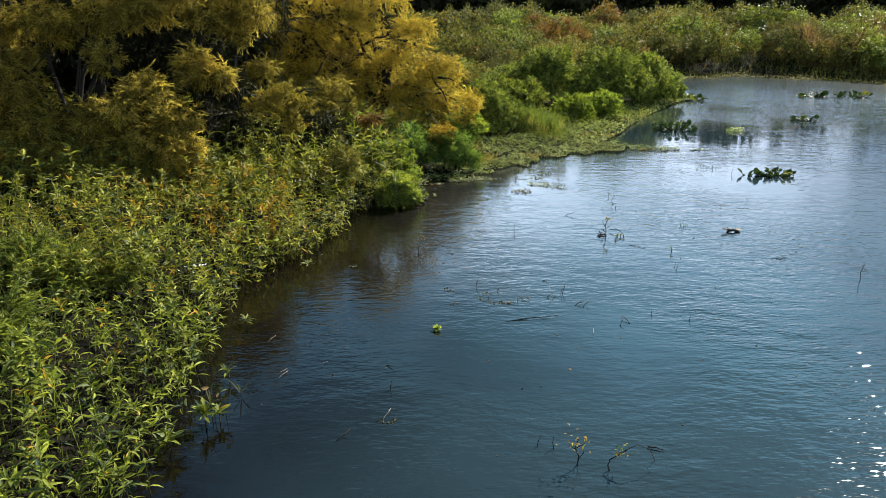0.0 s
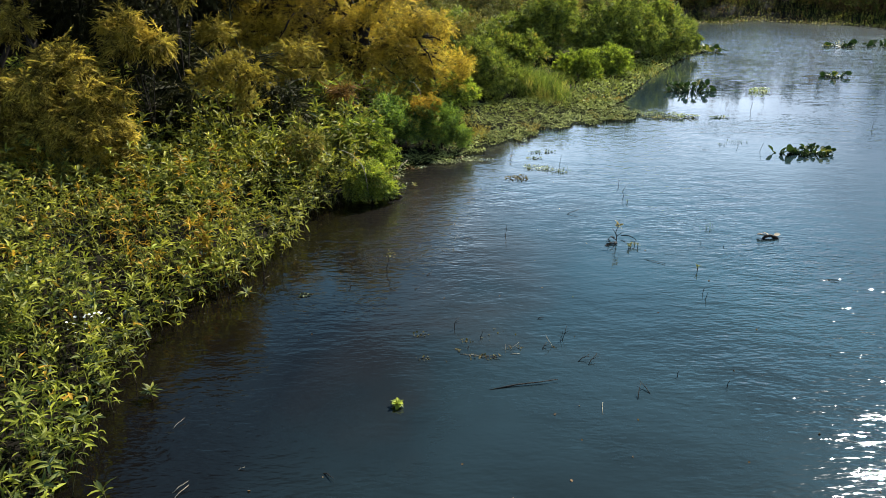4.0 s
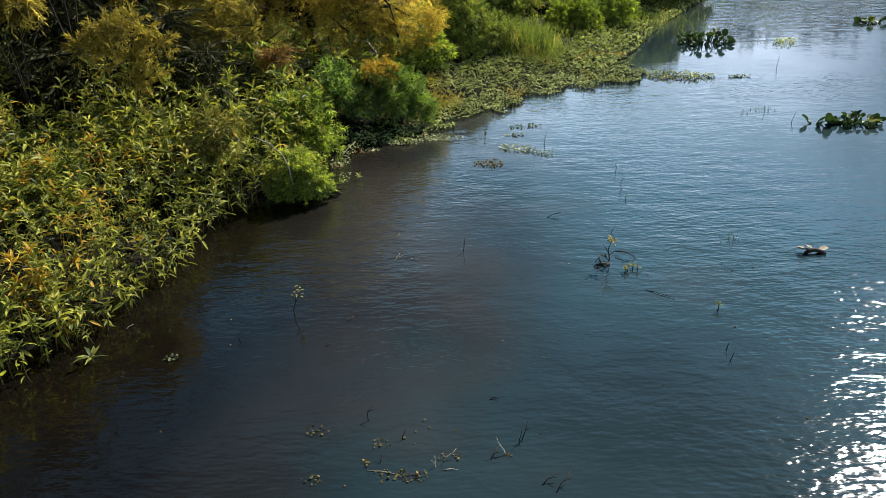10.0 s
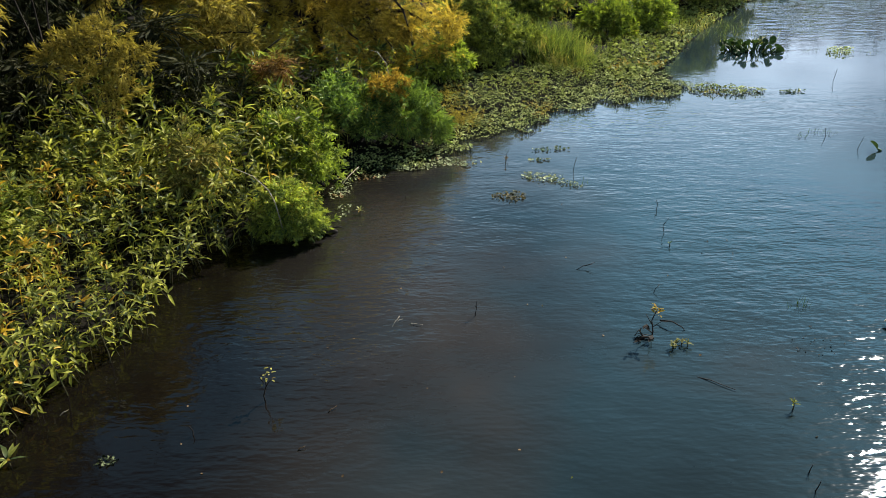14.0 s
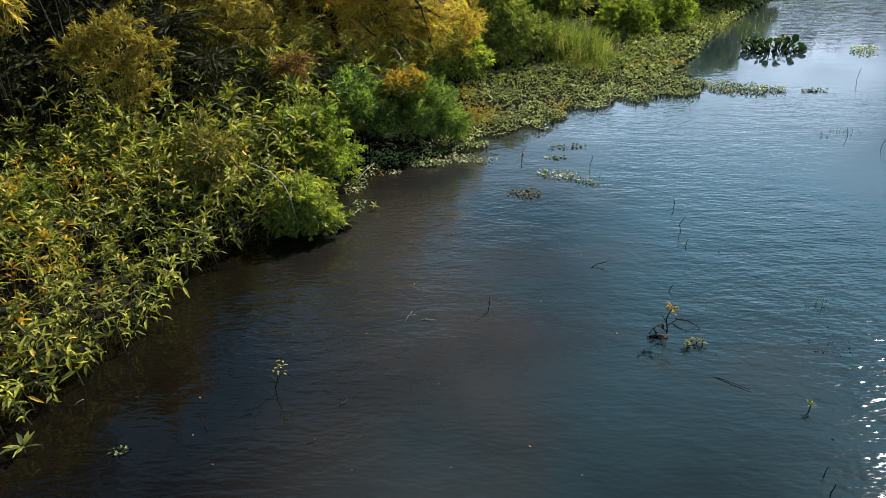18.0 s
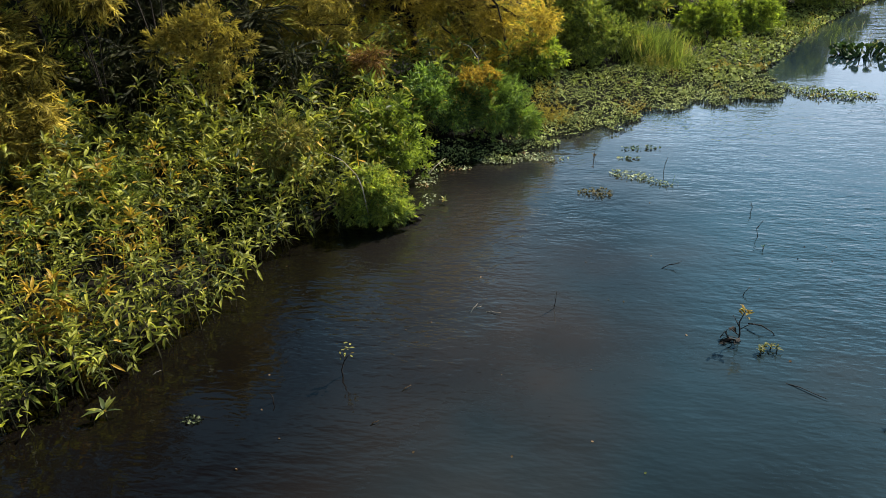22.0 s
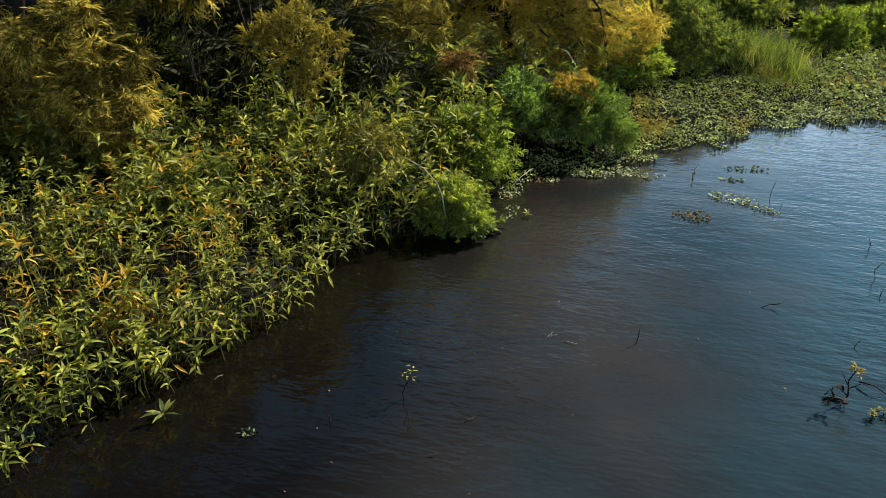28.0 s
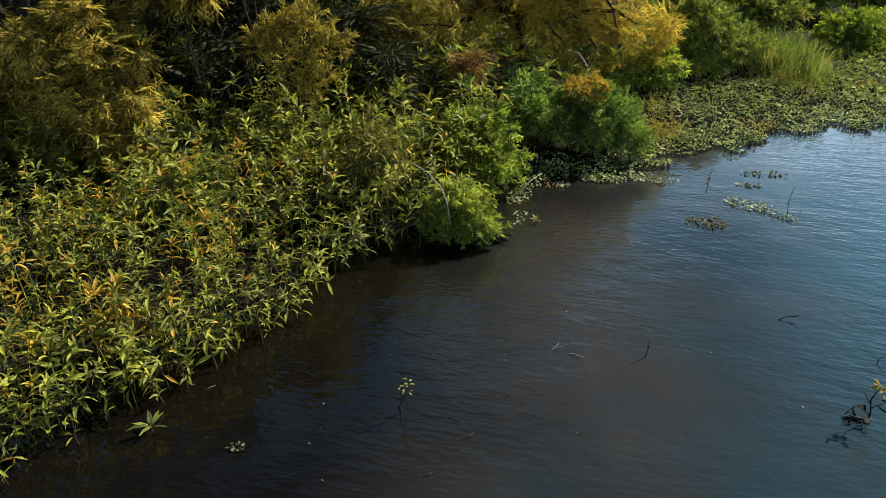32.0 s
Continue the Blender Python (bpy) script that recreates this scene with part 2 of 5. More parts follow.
    # wavelets run in under the bank
    inshore = times(ranged(n, l, sep.outputs["X"], 1.3, -0.2), times(ranged(n, l, sep.outputs["Y"], 7.0, 9.5), ranged(n, l, sep.outputs["Y"], 18.0, 15.0)))
    power = plus(inshore, 0.9, power)
    tall = n.new("ShaderNodeMath")
    tall.operation = "MULTIPLY"
    tall.inputs[1].default_value = 0.62
    l.new(swell, tall.inputs[0])
    # longer waves far out, where the small ones melt into a sheen
    far = ranged(n, l, sep.outputs["Y"], 26.0, 46.0)
    l.new(ranged(n, l, far, 0.0, 1.0, 0.045, 0.17), p.inputs["Roughness"])
    long_waves = times(noisy(n, l, 1.7, 2.0, along(-12, 0.5)), far)
    height = plus(long_waves, 2.2, plus(small, 0.11, plus(crests, 0.29, tall.outputs[0])))
    bn = n.new("ShaderNodeBump")
    bn.inputs["Distance"].default_value = 0.03
    l.new(power, bn.inputs["Strength"])
    l.new(height, bn.inputs["Height"])
    l.new(bn.outputs[0], p.inputs["Normal"])
    return m


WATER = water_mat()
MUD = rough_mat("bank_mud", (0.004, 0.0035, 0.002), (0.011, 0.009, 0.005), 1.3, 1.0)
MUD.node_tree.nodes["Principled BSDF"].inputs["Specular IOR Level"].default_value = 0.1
BARK = rough_mat("willow_bark", (0.014, 0.011, 0.008), (0.034, 0.027, 0.019), 6.0, 0.9)
DEAD = rough_mat("bleached_wood", (0.26, 0.21, 0.15), (0.38, 0.33, 0.25), 9.0, 0.8)
WET = rough_mat("wet_dark_wood", (0.010, 0.008, 0.006), (0.028, 0.02, 0.014), 12.0, 0.75)
STEM = rough_mat("herb_stem", (0.035, 0.024, 0.012), (0.05, 0.055, 0.018), 8.0, 0.7)
HERB = foliage("herb_leaves", (0.006, 0.022, 0.014), (0.30, 0.33, 0.018), (0.42, 0.25, 0.02), 0.012, 1.3, 0.45, 0.30, (0.375, 0.36, 0.025), 0.09)
AUTUMN = foliage("yellowing_herb_leaves", (0.12, 0.065, 0.006), (0.50, 0.32, 0.012), (0.24, 0.28, 0.02), 0.1, 1.3, 0.5, 0.26, None, 0.12)
WILLOW = foliage("willow_leaves", (0.024, 0.021, 0.007), (0.60, 0.46, 0.06), (0.46, 0.33, 0.04), 0.05, 0.5, 0.6, 0.4)
# leaf colour darkened to stand in for shade behind and below other growth
SHADE = foliage("shade_toned_leaves", (0.012, 0.014, 0.006), (0.042, 0.042, 0.014), (0.12, 0.10, 0.03), 0.01, 0.4, 0.7, 0.12)
GOLD = foliage("golden_leaves", (0.16, 0.12, 0.022), (0.78, 0.57, 0.05), (0.20, 0.15, 0.035), 0.16, 0.8, 0.6, 0.45)
OLIVE = foliage("olive_gold_leaves", (0.10, 0.08, 0.015), (0.46, 0.36, 0.045), (0.2, 0.2, 0.03), 0.04, 0.6, 0.6, 0.32)
LEAFY = foliage("leafy_shrub_leaves", (0.014, 0.04, 0.010), (0.45, 0.53, 0.032), (0.36, 0.29, 0.03), 0.006, 0.6, 0.5, 0.36, None, 0.15)
SHRUB = foliage("shrub_leaves", (0.006, 0.02, 0.006), (0.36, 0.41, 0.04), (0.28, 0.22, 0.03), 0.02, 0.4, 0.6, 0.26, None, 0.15)
LIME = foliage("lime_leaves", (0.022, 0.055, 0.014), (0.50, 0.55, 0.045), (0.36, 0.29, 0.03), 0.012, 0.5, 0.5, 0.36, None, 0.15)
WEEDY = foliage("weedy_thicket_leaves", (0.05, 0.055, 0.014), (0.46, 0.39, 0.07), (0.32, 0.19, 0.05), 0.12, 0.3, 0.6, 0.2)
BANKSIDE = foliage("bankside_shrub_leaves", (0.02, 0.042, 0.013), (0.42, 0.47, 0.05), (0.34, 0.27, 0.03), 0.006, 0.6, 0.5, 0.22, None, 0.1)
SCRUB = foliage("scrub_leaves", (0.03, 0.04, 0.012), (0.33, 0.31, 0.05), (0.28, 0.17, 0.04), 0.05, 0.4, 0.6, 0.16)
GRASS = foliage("grass_blades", (0.02, 0.04, 0.012), (0.30, 0.35, 0.045), (0.34, 0.29, 0.06), 0.06, 0.9, 0.5, 0.3)
DEEP = foliage("deep_green_leaves", (0.012, 0.038, 0.014), (0.33, 0.45, 0.045), (0.34, 0.27, 0.03), 0.006, 0.6, 0.5, 0.32, None, 0.2)
AMBER = foliage("amber_leaves", (0.20, 0.13, 0.02), (0.56, 0.36, 0.03), (0.14, 0.17, 0.03), 0.08, 0.6)
DIM = foliage("dim_olive_leaves", (0.03, 0.035, 0.013), (0.22, 0.21, 0.05), (0.28, 0.2, 0.03), 0.04, 0.5, 0.6, 0.2)
PALE = foliage("pale_floating_leaves", (0.10, 0.12, 0.05), (0.44, 0.47, 0.22), (0.22, 0.14, 0.05), 0.06, 1.2, 0.6, 0.15)
RUST = foliage("rust_leaves", (0.10, 0.055, 0.02), (0.25, 0.14, 0.03), (0.16, 0.17, 0.03), 0.06, 0.6)
REED = foliage("reed_blades", (0.022, 0.03, 0.013), (0.085, 0.085, 0.035), (0.13, 0.08, 0.04), 0.10, 0.12)
STRAW = foliage("dry_reed_blades", (0.07, 0.045, 0.022), (0.24, 0.15, 0.07), (0.12, 0.13, 0.03), 0.05, 0.2)
MAT = foliage("floating_leaves", (0.045, 0.065, 0.018), (0.53, 0.57, 0.18), (0.28, 0.20, 0.03), 0.04, 0.7, 0.6, 0.2, None, 0.04)
# near-black: painted shade in the mats' gaps, and one dark floating tuft
GAP_SHADE_TUFT = foliage("gap_shade_and_tuft_leaves", (0.006, 0.009, 0.004), (0.022, 0.026, 0.010), (0.03, 0.02, 0.01), 0.04, 0.7, 0.8, 0.1)
LITTER = foliage("leaf_litter_leaves", (0.05, 0.04, 0.015), (0.17, 0.14, 0.05), (0.3, 0.2, 0.04), 0.15, 0.9)
HYA = foliage("hyacinth_leaves", (0.014, 0.032, 0.008), (0.075, 0.12, 0.024), (0.20, 0.20, 0.03), 0.08, 1.6, 0.55, 0.14, None, 0.1)

PETAL = rough_mat("white_petals", (0.7, 0.7, 0.66), (0.8, 0.8, 0.75), 20.0, 0.7, 0.1)

# ---- mesh helpers ----
rng = np.random.default_rng(7)


def made_mesh(name, v, tris, mat, smooth=False):
    v, tris = np.asarray(v, np.float32), np.asarray(tris, np.int32)
    me = bpy.data.meshes.new(name)
    me.vertices.add(len(v))
    me.vertices.foreach_set("co", v.ravel())
    me.loops.add(tris.size)
    me.loops.foreach_set("vertex_index", tris.ravel())
    me.polygons.add(len(tris))
    me.polygons.foreach_set("loop_start", np.arange(0, tris.size, 3, dtype=np.int32))
    me.polygons.foreach_set("loop_total", np.full(len(tris), 3, np.int32))
    if smooth:
        me.polygons.foreach_set("use_smooth", np.ones(len(tris), bool))
    me.update(calc_edges=True)
    me.materials.append(mat)
    return me


def part(name, geo, mat, parent=None, label="", smooth=False):
    ob = new(name, made_mesh(name, geo[0], geo[1], mat, smooth))
    ob.parent = parent
    return tagged(ob, label)


def thing(name, at, label, category, group="", turn=0.0):
    ob = new(name)
    ob.matrix_world = pose(*at, 0, 0, turn)
    ob.empty_display_size = 0.1
    return tagged(ob, label, category, group)


def joined(pieces):
    vs, ts, k = [], [], 0
    for v, t in pieces:
        vs.append(v)
        ts.append(np.asarray(t) + k)
        k += len(v)
    return np.concatenate(vs), np.concatenate(ts)


def turns(yaw, pitch, roll):
    """Matrices that aim the x axis by yaw and pitch (up), after a roll about it."""
    yaw, pitch, roll = np.broadcast_arrays(np.asarray(yaw, float), np.asarray(pitch, float), np.asarray(roll, float))
    cy, sy, cp, sp, cr, sr = np.cos(yaw), np.sin(yaw), np.cos(pitch), np.sin(pitch), np.cos(roll), np.sin(roll)
    a = np.stack([cy * cp, -sy * cr - cy * sp * sr, sy * sr - cy * sp * cr], -1)
    b = np.stack([sy * cp, cy * cr - sy * sp * sr, -cy * sr - sy * sp * cr], -1)
    c = np.stack([sp, cp * sr, cp * cr], -1)
    return np.stack([a, b, c], -2)


def scattered(temp, rot, size, at):
    """Copies of a template (verts, tris) in one mesh."""
    v, t = temp
    size = np.broadcast_to(np.asarray(size, float), (len(at),))
    out = np.einsum("nij,vj->nvi", rot, v) * size[:, None, None] + np.asarray(at)[:, None, :]
    tri = t[None] + (np.arange(len(at)) * len(v))[:, None, None]
    return out.reshape(-1, 3), tri.reshape(-1, 3)


def tube(points, radii, sides=5):
    p = np.asarray(points, float)
    way = np.gradient(p, axis=0)
    way /= np.linalg.norm(way, axis=1, keepdims=True) + 1e-9
    ref = np.where(np.abs(way[:, 2:]) > 0.8, [[1.0, 0, 0]], [[0, 0, 1.0]])
    u = np.cross(way, ref)
    u /= np.linalg.norm(u, axis=1, keepdims=True)
    w = np.cross(way, u)
    a = np.arange(sides) * 2 * np.pi / sides
    rad = np.broadcast_to(np.asarray(radii, float), (len(p),))
    v = p[:, None] + rad[:, None, None] * (np.cos(a)[None, :, None] * u[:, None] + np.sin(a)[None, :, None] * w[:, None])
    tris = []
    for i in range(len(p) - 1):
        for j in range(sides):
            k = (j + 1) % sides
            tris += [(i * sides + j, i * sides + k, (i + 1) * sides + k), (i * sides + j, (i + 1) * sides + k, (i + 1) * sides + j)]
    n = len(p) * sides
    v = np.concatenate([v.reshape(-1, 3), p[:1], p[-1:]])
    for j in range(sides):
        k = (j + 1) % sides
        tris += [(n, k, j), (n + 1, n - sides + j, n - sides + k)]
    return v, np.array(tris)


def bent(a, b, sag, steps=6, wob=0.0):
    a, b = np.asarray(a, float), np.asarray(b, float)
    s = np.linspace(0, 1, steps)[:, None]
    p = a + (b - a) * s
    p[:, 2] += sag * 4 * (s * (1 - s))[:, 0]
    p[1:-1] += rng.normal(0, wob, (steps - 2, 3)) if wob else 0
    return p


# ---- leaf and spray shapes (length 1 along x) ----
def lance(width, rise, droop, fold=0.25):
    """A lance-shaped leaf, folded along its rib."""
    z = lambda x: rise * x - droop * x * x
    v, t = [(0, 0, 0)], [(0, 1, 2), (0, 2, 3)]
    for k, (x, w) in enumerate(((0.27, 0.95), (0.64, 0.85))):
        w *= width
        v += [(x, -w, z(x) + fold * w), (x, 0.03 * math.sin(4 * x), z(x)), (x, w, z(x) + fold * w)]
        if k:
            a, b = 3 * k - 2, 3 * k + 1
            t += [(a, b, b + 1), (a, b + 1, a + 1), (a + 1, b + 1, b + 2), (a + 1, b + 2, a + 2)]
    v.append((1, 0.05, z(1)))
    return np.array(v, float), np.array(t + [(4, 7, 5), (5, 7, 6)])


def kite(width, droop=0.15, fold=0.3):
    """A small narrow leaf."""
    v = np.array([(0, 0, 0), (0.42, -width, fold * width), (1, 0, -droop), (0.42, width, fold * width)], float)
    return v, np.array([(0, 1, 2), (0, 2, 3)])


def spray(seed, leaves, leaf_len, leaf_width, sag, spread=0.7, forward=0.6):
    """A twig with leaves along it."""
    r = np.random.default_rng(seed)
    s = np.linspace(0.12, 1.0, leaves)
    at = np.stack([s, 0.05 * np.sin(s * 5 + seed), -sag * s * s], 1)
    side = np.where(np.arange(leaves) % 2, 1, -1)
    yaw = side * spread * r.uniform(0.5, 1.2, leaves) * (1.1 - forward * s)
    pit = -np.arctan(2 * sag * s) * 0.7 + r.normal(0.05, 0.35, leaves)
    lv = scattered(kite(leaf_width, 0.18), turns(yaw, pit, r.normal(0, 0.6, leaves)), leaf_len * r.uniform(0.7, 1.2, leaves), at)
    twig = np.array([(0, -0.012, 0), (0, 0.012, 0), (0.5, 0.05 * np.sin(2.5 + seed), -sag * 0.25), (1.0, 0.05 * np.sin(5 + seed), -sag)])
    tw = (twig, np.array([(0, 2, 1), (1, 2, 3), (0, 3, 2)]))
    return joined([lv, tw])


WILLOW_SPRAYS = [spray(k, 12, 0.46, 0.085, 0.3, 1.1, 0.4) for k in range(6)]
GOLD_SPRAYS = [spray(10 + k, 17, 0.34, 0.085, 0.25, 1.2, 0.4) for k in range(6)]
FINE_SPRAYS = [spray(40 + k, 24, 0.28, 0.07, 0.25, 0.9, 0.6) for k in range(4)]


def tuft(seed, leaves, leaf_len, leaf_width, wide=1.0):
    """The end of a shoot: a star of leaves round its tip, with a few along the stem."""
    r = np.random.default_rng(seed)
    k = np.arange(leaves)
    s = np.where(k < leaves * 0.35, r.uniform(0.1, 0.7, leaves), r.uniform(0.75, 1.0, leaves))
    open_ = wide * r.uniform(0.35, 1.25, leaves)
    way = np.stack([np.cos(open_), np.sin(open_) * np.cos(k * 2.4), np.sin(open_) * np.sin(k * 2.4)], 1)
    at = np.stack([s, 0.04 * np.sin(s * 4 + seed), 0.04 * np.cos(s * 5 + seed)], 1)
    rot = turns(np.arctan2(way[:, 1], way[:, 0]), np.arcsin(np.clip(way[:, 2], -1, 1)), r.normal(0, 0.5, leaves))
    return scattered(kite(leaf_width, 0.22), rot, leaf_len * r.uniform(0.7, 1.2, leaves), at)


TUFTS = [tuft(120 + k, 15, 0.52, 0.13) for k in range(5)]
SLIM_TUFTS = [tuft(130 + k, 17, 0.55, 0.075, 0.8) for k in range(5)]


def far_spray(seed, leaves, leaf_len, leaf_width):
    """A loose tuft of small three-cornered leaves for growth far off."""
    r = np.random.default_rng(seed)
    tri = (np.array([(0, -leaf_width, 0), (0, leaf_width, 0.05), (1, 0, -0.15)], float), np.array([(0, 1, 2)]))
    at = np.column_stack([r.uniform(0.1, 1, leaves), r.normal(0, 0.22, leaves), r.normal(0, 0.22, leaves)])
    return scattered(tri, turns(r.normal(0, 1.2, leaves), r.normal(0.2, 0.6, leaves), r.normal(0, 0.9, leaves)), leaf_len * r.uniform(0.7, 1.3, leaves), at)


FAR_SPRAYS = [far_spray(60 + k, 13, 0.36, 0.25) for k in range(5)]
DARK_SPRAYS = [spray(80 + k, 11, 0.34, 0.09, 0.4) for k in range(4)]


def crown(clumps, sprays, count, size, droop=0.3, low=-0.5):
    """Leafy sprays, count in all, over the lobes of clumps (x, y, z, rx, ry, rz)."""
    out, lobes = [], []
    for x, y, z, rx, ry, rz in clumps:
        lobes.append((x, y, z, rx * 0.72, ry * 0.72, rz * 0.72))
        for k in range(11):
            d = rng.normal(0, 1, 3)
            d /= np.linalg.norm(d)
            d[2] = d[2] if d[2] > low else -d[2]
            s = rng.uniform(0.26, 0.46)
            lobes.append((x + d[0] * rx * (1 - 0.62 * s), y + d[1] * ry * (1 - 0.62 * s), z + d[2] * rz * (1 - 0.62 * s), rx * s * 0.92, ry * s * 0.92, rz * s * 0.8))
    area = np.array([a[3] * a[4] + a[4] * a[5] + a[3] * a[5] for a in lobes])
    for (x, y, z, rx, ry, rz), n in zip(lobes, np.ceil(count * area / area.sum()).astype(int)):
        d = rng.normal(0, 1, (n * 3 + 6, 3))
        d /= np.linalg.norm(d, axis=1, keepdims=True)
        d = d[d[:, 2] > low][:n]
        bump = 1 + 0.16 * np.sin(d[:, 0] * 5 + x * 3) + 0.16 * np.sin(d[:, 1] * 6 + y * 2) + 0.10 * np.sin(d[:, 2] * 7 + z)
        depth = rng.uniform(0.2, 1, len(d)) ** 0.5 * bump
        reach = np.maximum(np.array([rx, ry, rz]) - 0.35 * size, 0.35 * np.array([rx, ry, rz]))
        at = np.array([x, y, z]) + d * depth[:, None] * reach
        yaw = np.arctan2(d[:, 1], d[:, 0]) + rng.normal(0, 0.9, len(d))
        pit = np.arcsin(np.clip(d[:, 2], -1, 1)) * 0.7 - droop + rng.normal(0, 0.55, len(d))
        pick = rng.integers(0, len(sprays), len(d))
        sz = size * rng.uniform(0.6, 1.25, len(d))
        rot = turns(yaw, pit, rng.normal(0, 0.5, len(d)))
        for k, temp in enumerate(sprays):
            w = pick == k
            if w.any():
                out.append(scattered(temp, rot[w], sz[w], at[w]))
    return joined(out)


def woody(name, base, clumps, sprays, count, size, mat, label, category, group="", trunk=0.08, droop=0.3, low=-0.5, forks=2):
    """A tree or shrub: a trunk, a limb to every clump, and a crown of leafy sprays. Clumps are relative to the base."""
    root = thing(name, base, label, category, group)
    tall = max(c[2] for c in clumps)
    fork = np.array([np.mean([c[0] for c in clumps]) * 0.3, np.mean([c[1] for c in clumps]) * 0.3, tall * 0.22])
    part("trunk", tube(bent((0, 0, -0.15), fork, 0.0, 5, trunk * 0.25), np.linspace(trunk * 1.5, trunk, 5), 7), BARK, root, smooth=True)
    for c in clumps:
        end = np.array(c[:3]) + [0, 0, c[5] * 0.3]
        limb = part("limb", tube(bent(fork, end, 0.08 * tall, 7, trunk * 0.4), np.linspace(trunk * 0.8, trunk * 0.2, 7), 5), BARK, root, smooth=True)
        for _ in range(forks):
            tip = np.array(c[:3]) + rng.normal(0, 0.55, 3) * c[3:6]
            start = fork + (end - fork) * rng.uniform(0.55, 0.85) + [0, 0, 0.06 * tall]
            part("branch", tube(bent(start, tip, 0.04, 5, trunk * 0.2), np.linspace(trunk * 0.4, trunk * 0.1, 5), 4), BARK, limb)
    part("crown", crown(clumps, sprays, count, size, droop, low), mat, root)
    return root

# ---- ground and water ----
SHORE = [(-4.4, -45), (-4.5, -8), (-4.6, -2.7), (-4.85, -0.8), (-5.0, 0.9), (-5.12, 2.4), (-5.25, 4.4), (-4.9, 5.6), (-4.4, 6.8), (-3.9, 7.8), (-3.6, 9.2), (-3.75, 10.5), (-3.1, 11.9), (-2.4, 12.1), (-1.6, 12.2), (-1.35, 12.8),
         (-1.45, 14.9), (-0.6, 16.6), (0.7, 17.3), (1.3, 19.5), (2.9, 20.6), (5.3, 23.2), (7.2, 25.0), (8.3, 27.0), (11.0, 33.0), (13.5, 37.5), (15.5, 41.0), (17.5, 43.5), (19.0, 52.0), (23.4, 63.5), (29.2, 65.5), (34, 63), (39.6, 57), (60, 50), (95, 20), (95, -45)]
shore = np.array(SHORE, float)


def shore_distance(p):
    """Metres from the water's edge: above 0 on land, below 0 in the pond."""
    p = np.asarray(p, float).reshape(-1, 2)
    a, b = shore, np.roll(shore, -1, 0)
    best, inside = np.full(len(p), 1e9), np.zeros(len(p), bool)
    for (ax, ay), (bx, by) in zip(a, b):
        w = np.array([bx - ax, by - ay])
        s = np.clip(((p - [ax, ay]) @ w) / (w @ w), 0, 1)
        best = np.minimum(best, np.hypot(*(p - [ax, ay] - s[:, None] * w).T))
        if ay != by:
            cross = (ay > p[:, 1]) != (by > p[:, 1])
            inside ^= cross & (p[:, 0] < (bx - ax) * (p[:, 1] - ay) / (by - ay) + ax)
    return np.where(inside, -best, best)


def land(p):
    p = np.asarray(p, float).reshape(-1, 2)
    d = shore_distance(p) - 0.6
    wav = 0.06 * np.sin(p[:, 0] * 1.7 + 0.6 * p[:, 1]) + 0.05 * np.sin(p[:, 1] * 2.3 - p[:, 0])
    hill = np.clip((p[:, 1] - 60 - 0.05 * np.abs(p[:, 0] - 40)) / 24, 0, 1)
    up = 2.6 * hill * hill * (3 - 2 * hill) * np.clip(d / 6, 0, 1) + 0.04 + 0.55 * (1 - np.exp(-np.maximum(d, 0) / 2.5)) + wav * np.clip(d, 0, 1)
    return np.where(d > 0, up, np.maximum(-1.2, 0.04 + 0.45 * d))


def grid_axis(lo, hi, step, far):
    core = np.arange(lo, hi + step / 2, step)
    out = step * 1.35 ** np.arange(1, 40)
    out = np.cumsum(out)
    out = out[out < far]
    return np.concatenate([lo - out[::-1], core, hi + out])


gx, gy = grid_axis(-14, 14, 0.4, 2500), grid_axis(-8, 46, 0.5, 2500)
mx, my = np.meshgrid(gx, gy)
flat = np.stack([mx.ravel(), my.ravel()], 1)
gv = np.column_stack([flat, land(flat)])
i = np.arange(len(gx) * len(gy)).reshape(len(gy), len(gx))
q = np.stack([i[:-1, :-1], i[:-1, 1:], i[1:, 1:], i[1:, :-1]], -1).reshape(-1, 4)
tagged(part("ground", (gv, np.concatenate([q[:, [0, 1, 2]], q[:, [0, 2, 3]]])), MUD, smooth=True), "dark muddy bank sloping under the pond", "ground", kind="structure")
wv = np.array([(-40, -60, 0), (120, -60, 0), (120, 90, 0), (-40, 90, 0)], float)
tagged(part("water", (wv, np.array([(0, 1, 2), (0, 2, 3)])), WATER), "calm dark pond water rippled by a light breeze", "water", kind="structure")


# ---- bank herbs ----
LEAVES = [lance(0.112, 0.35, 0.52, 0.55), lance(0.098, 0.5, 0.85, 0.65), lance(0.120, 0.2, 0.34, 0.5)]


def herb_plan(r, tall, count, big):
    """Where the leaves of one plant sit: turn matrices, lengths, places, and its stem."""
    lean = r.normal(0, 0.18, 2) * tall
    s = np.concatenate([r.uniform(0.25, 0.82, count // 2), r.uniform(0.9, 1.0, count - count // 2)])
    s.sort()
    at = np.stack([lean[0] * s * s, lean[1] * s * s, tall * s], 1)
    yaw = np.arange(count) * 2.4 + r.uniform(0, 6) + r.normal(0, 0.3, count)
    pit = np.where(s > 0.95, r.normal(0.85, 0.4, count), np.where(s > 0.8, r.normal(0.38, 0.42, count), r.normal(-0.1, 0.45, count)))
    size = big * r.uniform(0.7, 1.15, count) * np.where(s > 0.95, 0.8, 1.0)
    k = np.linspace(0, 1, 4)
    return turns(yaw, pit, r.normal(0, 0.7, count)), size, at, np.stack([lean[0] * k * k, lean[1] * k * k, tall * k - 0.08], 1)


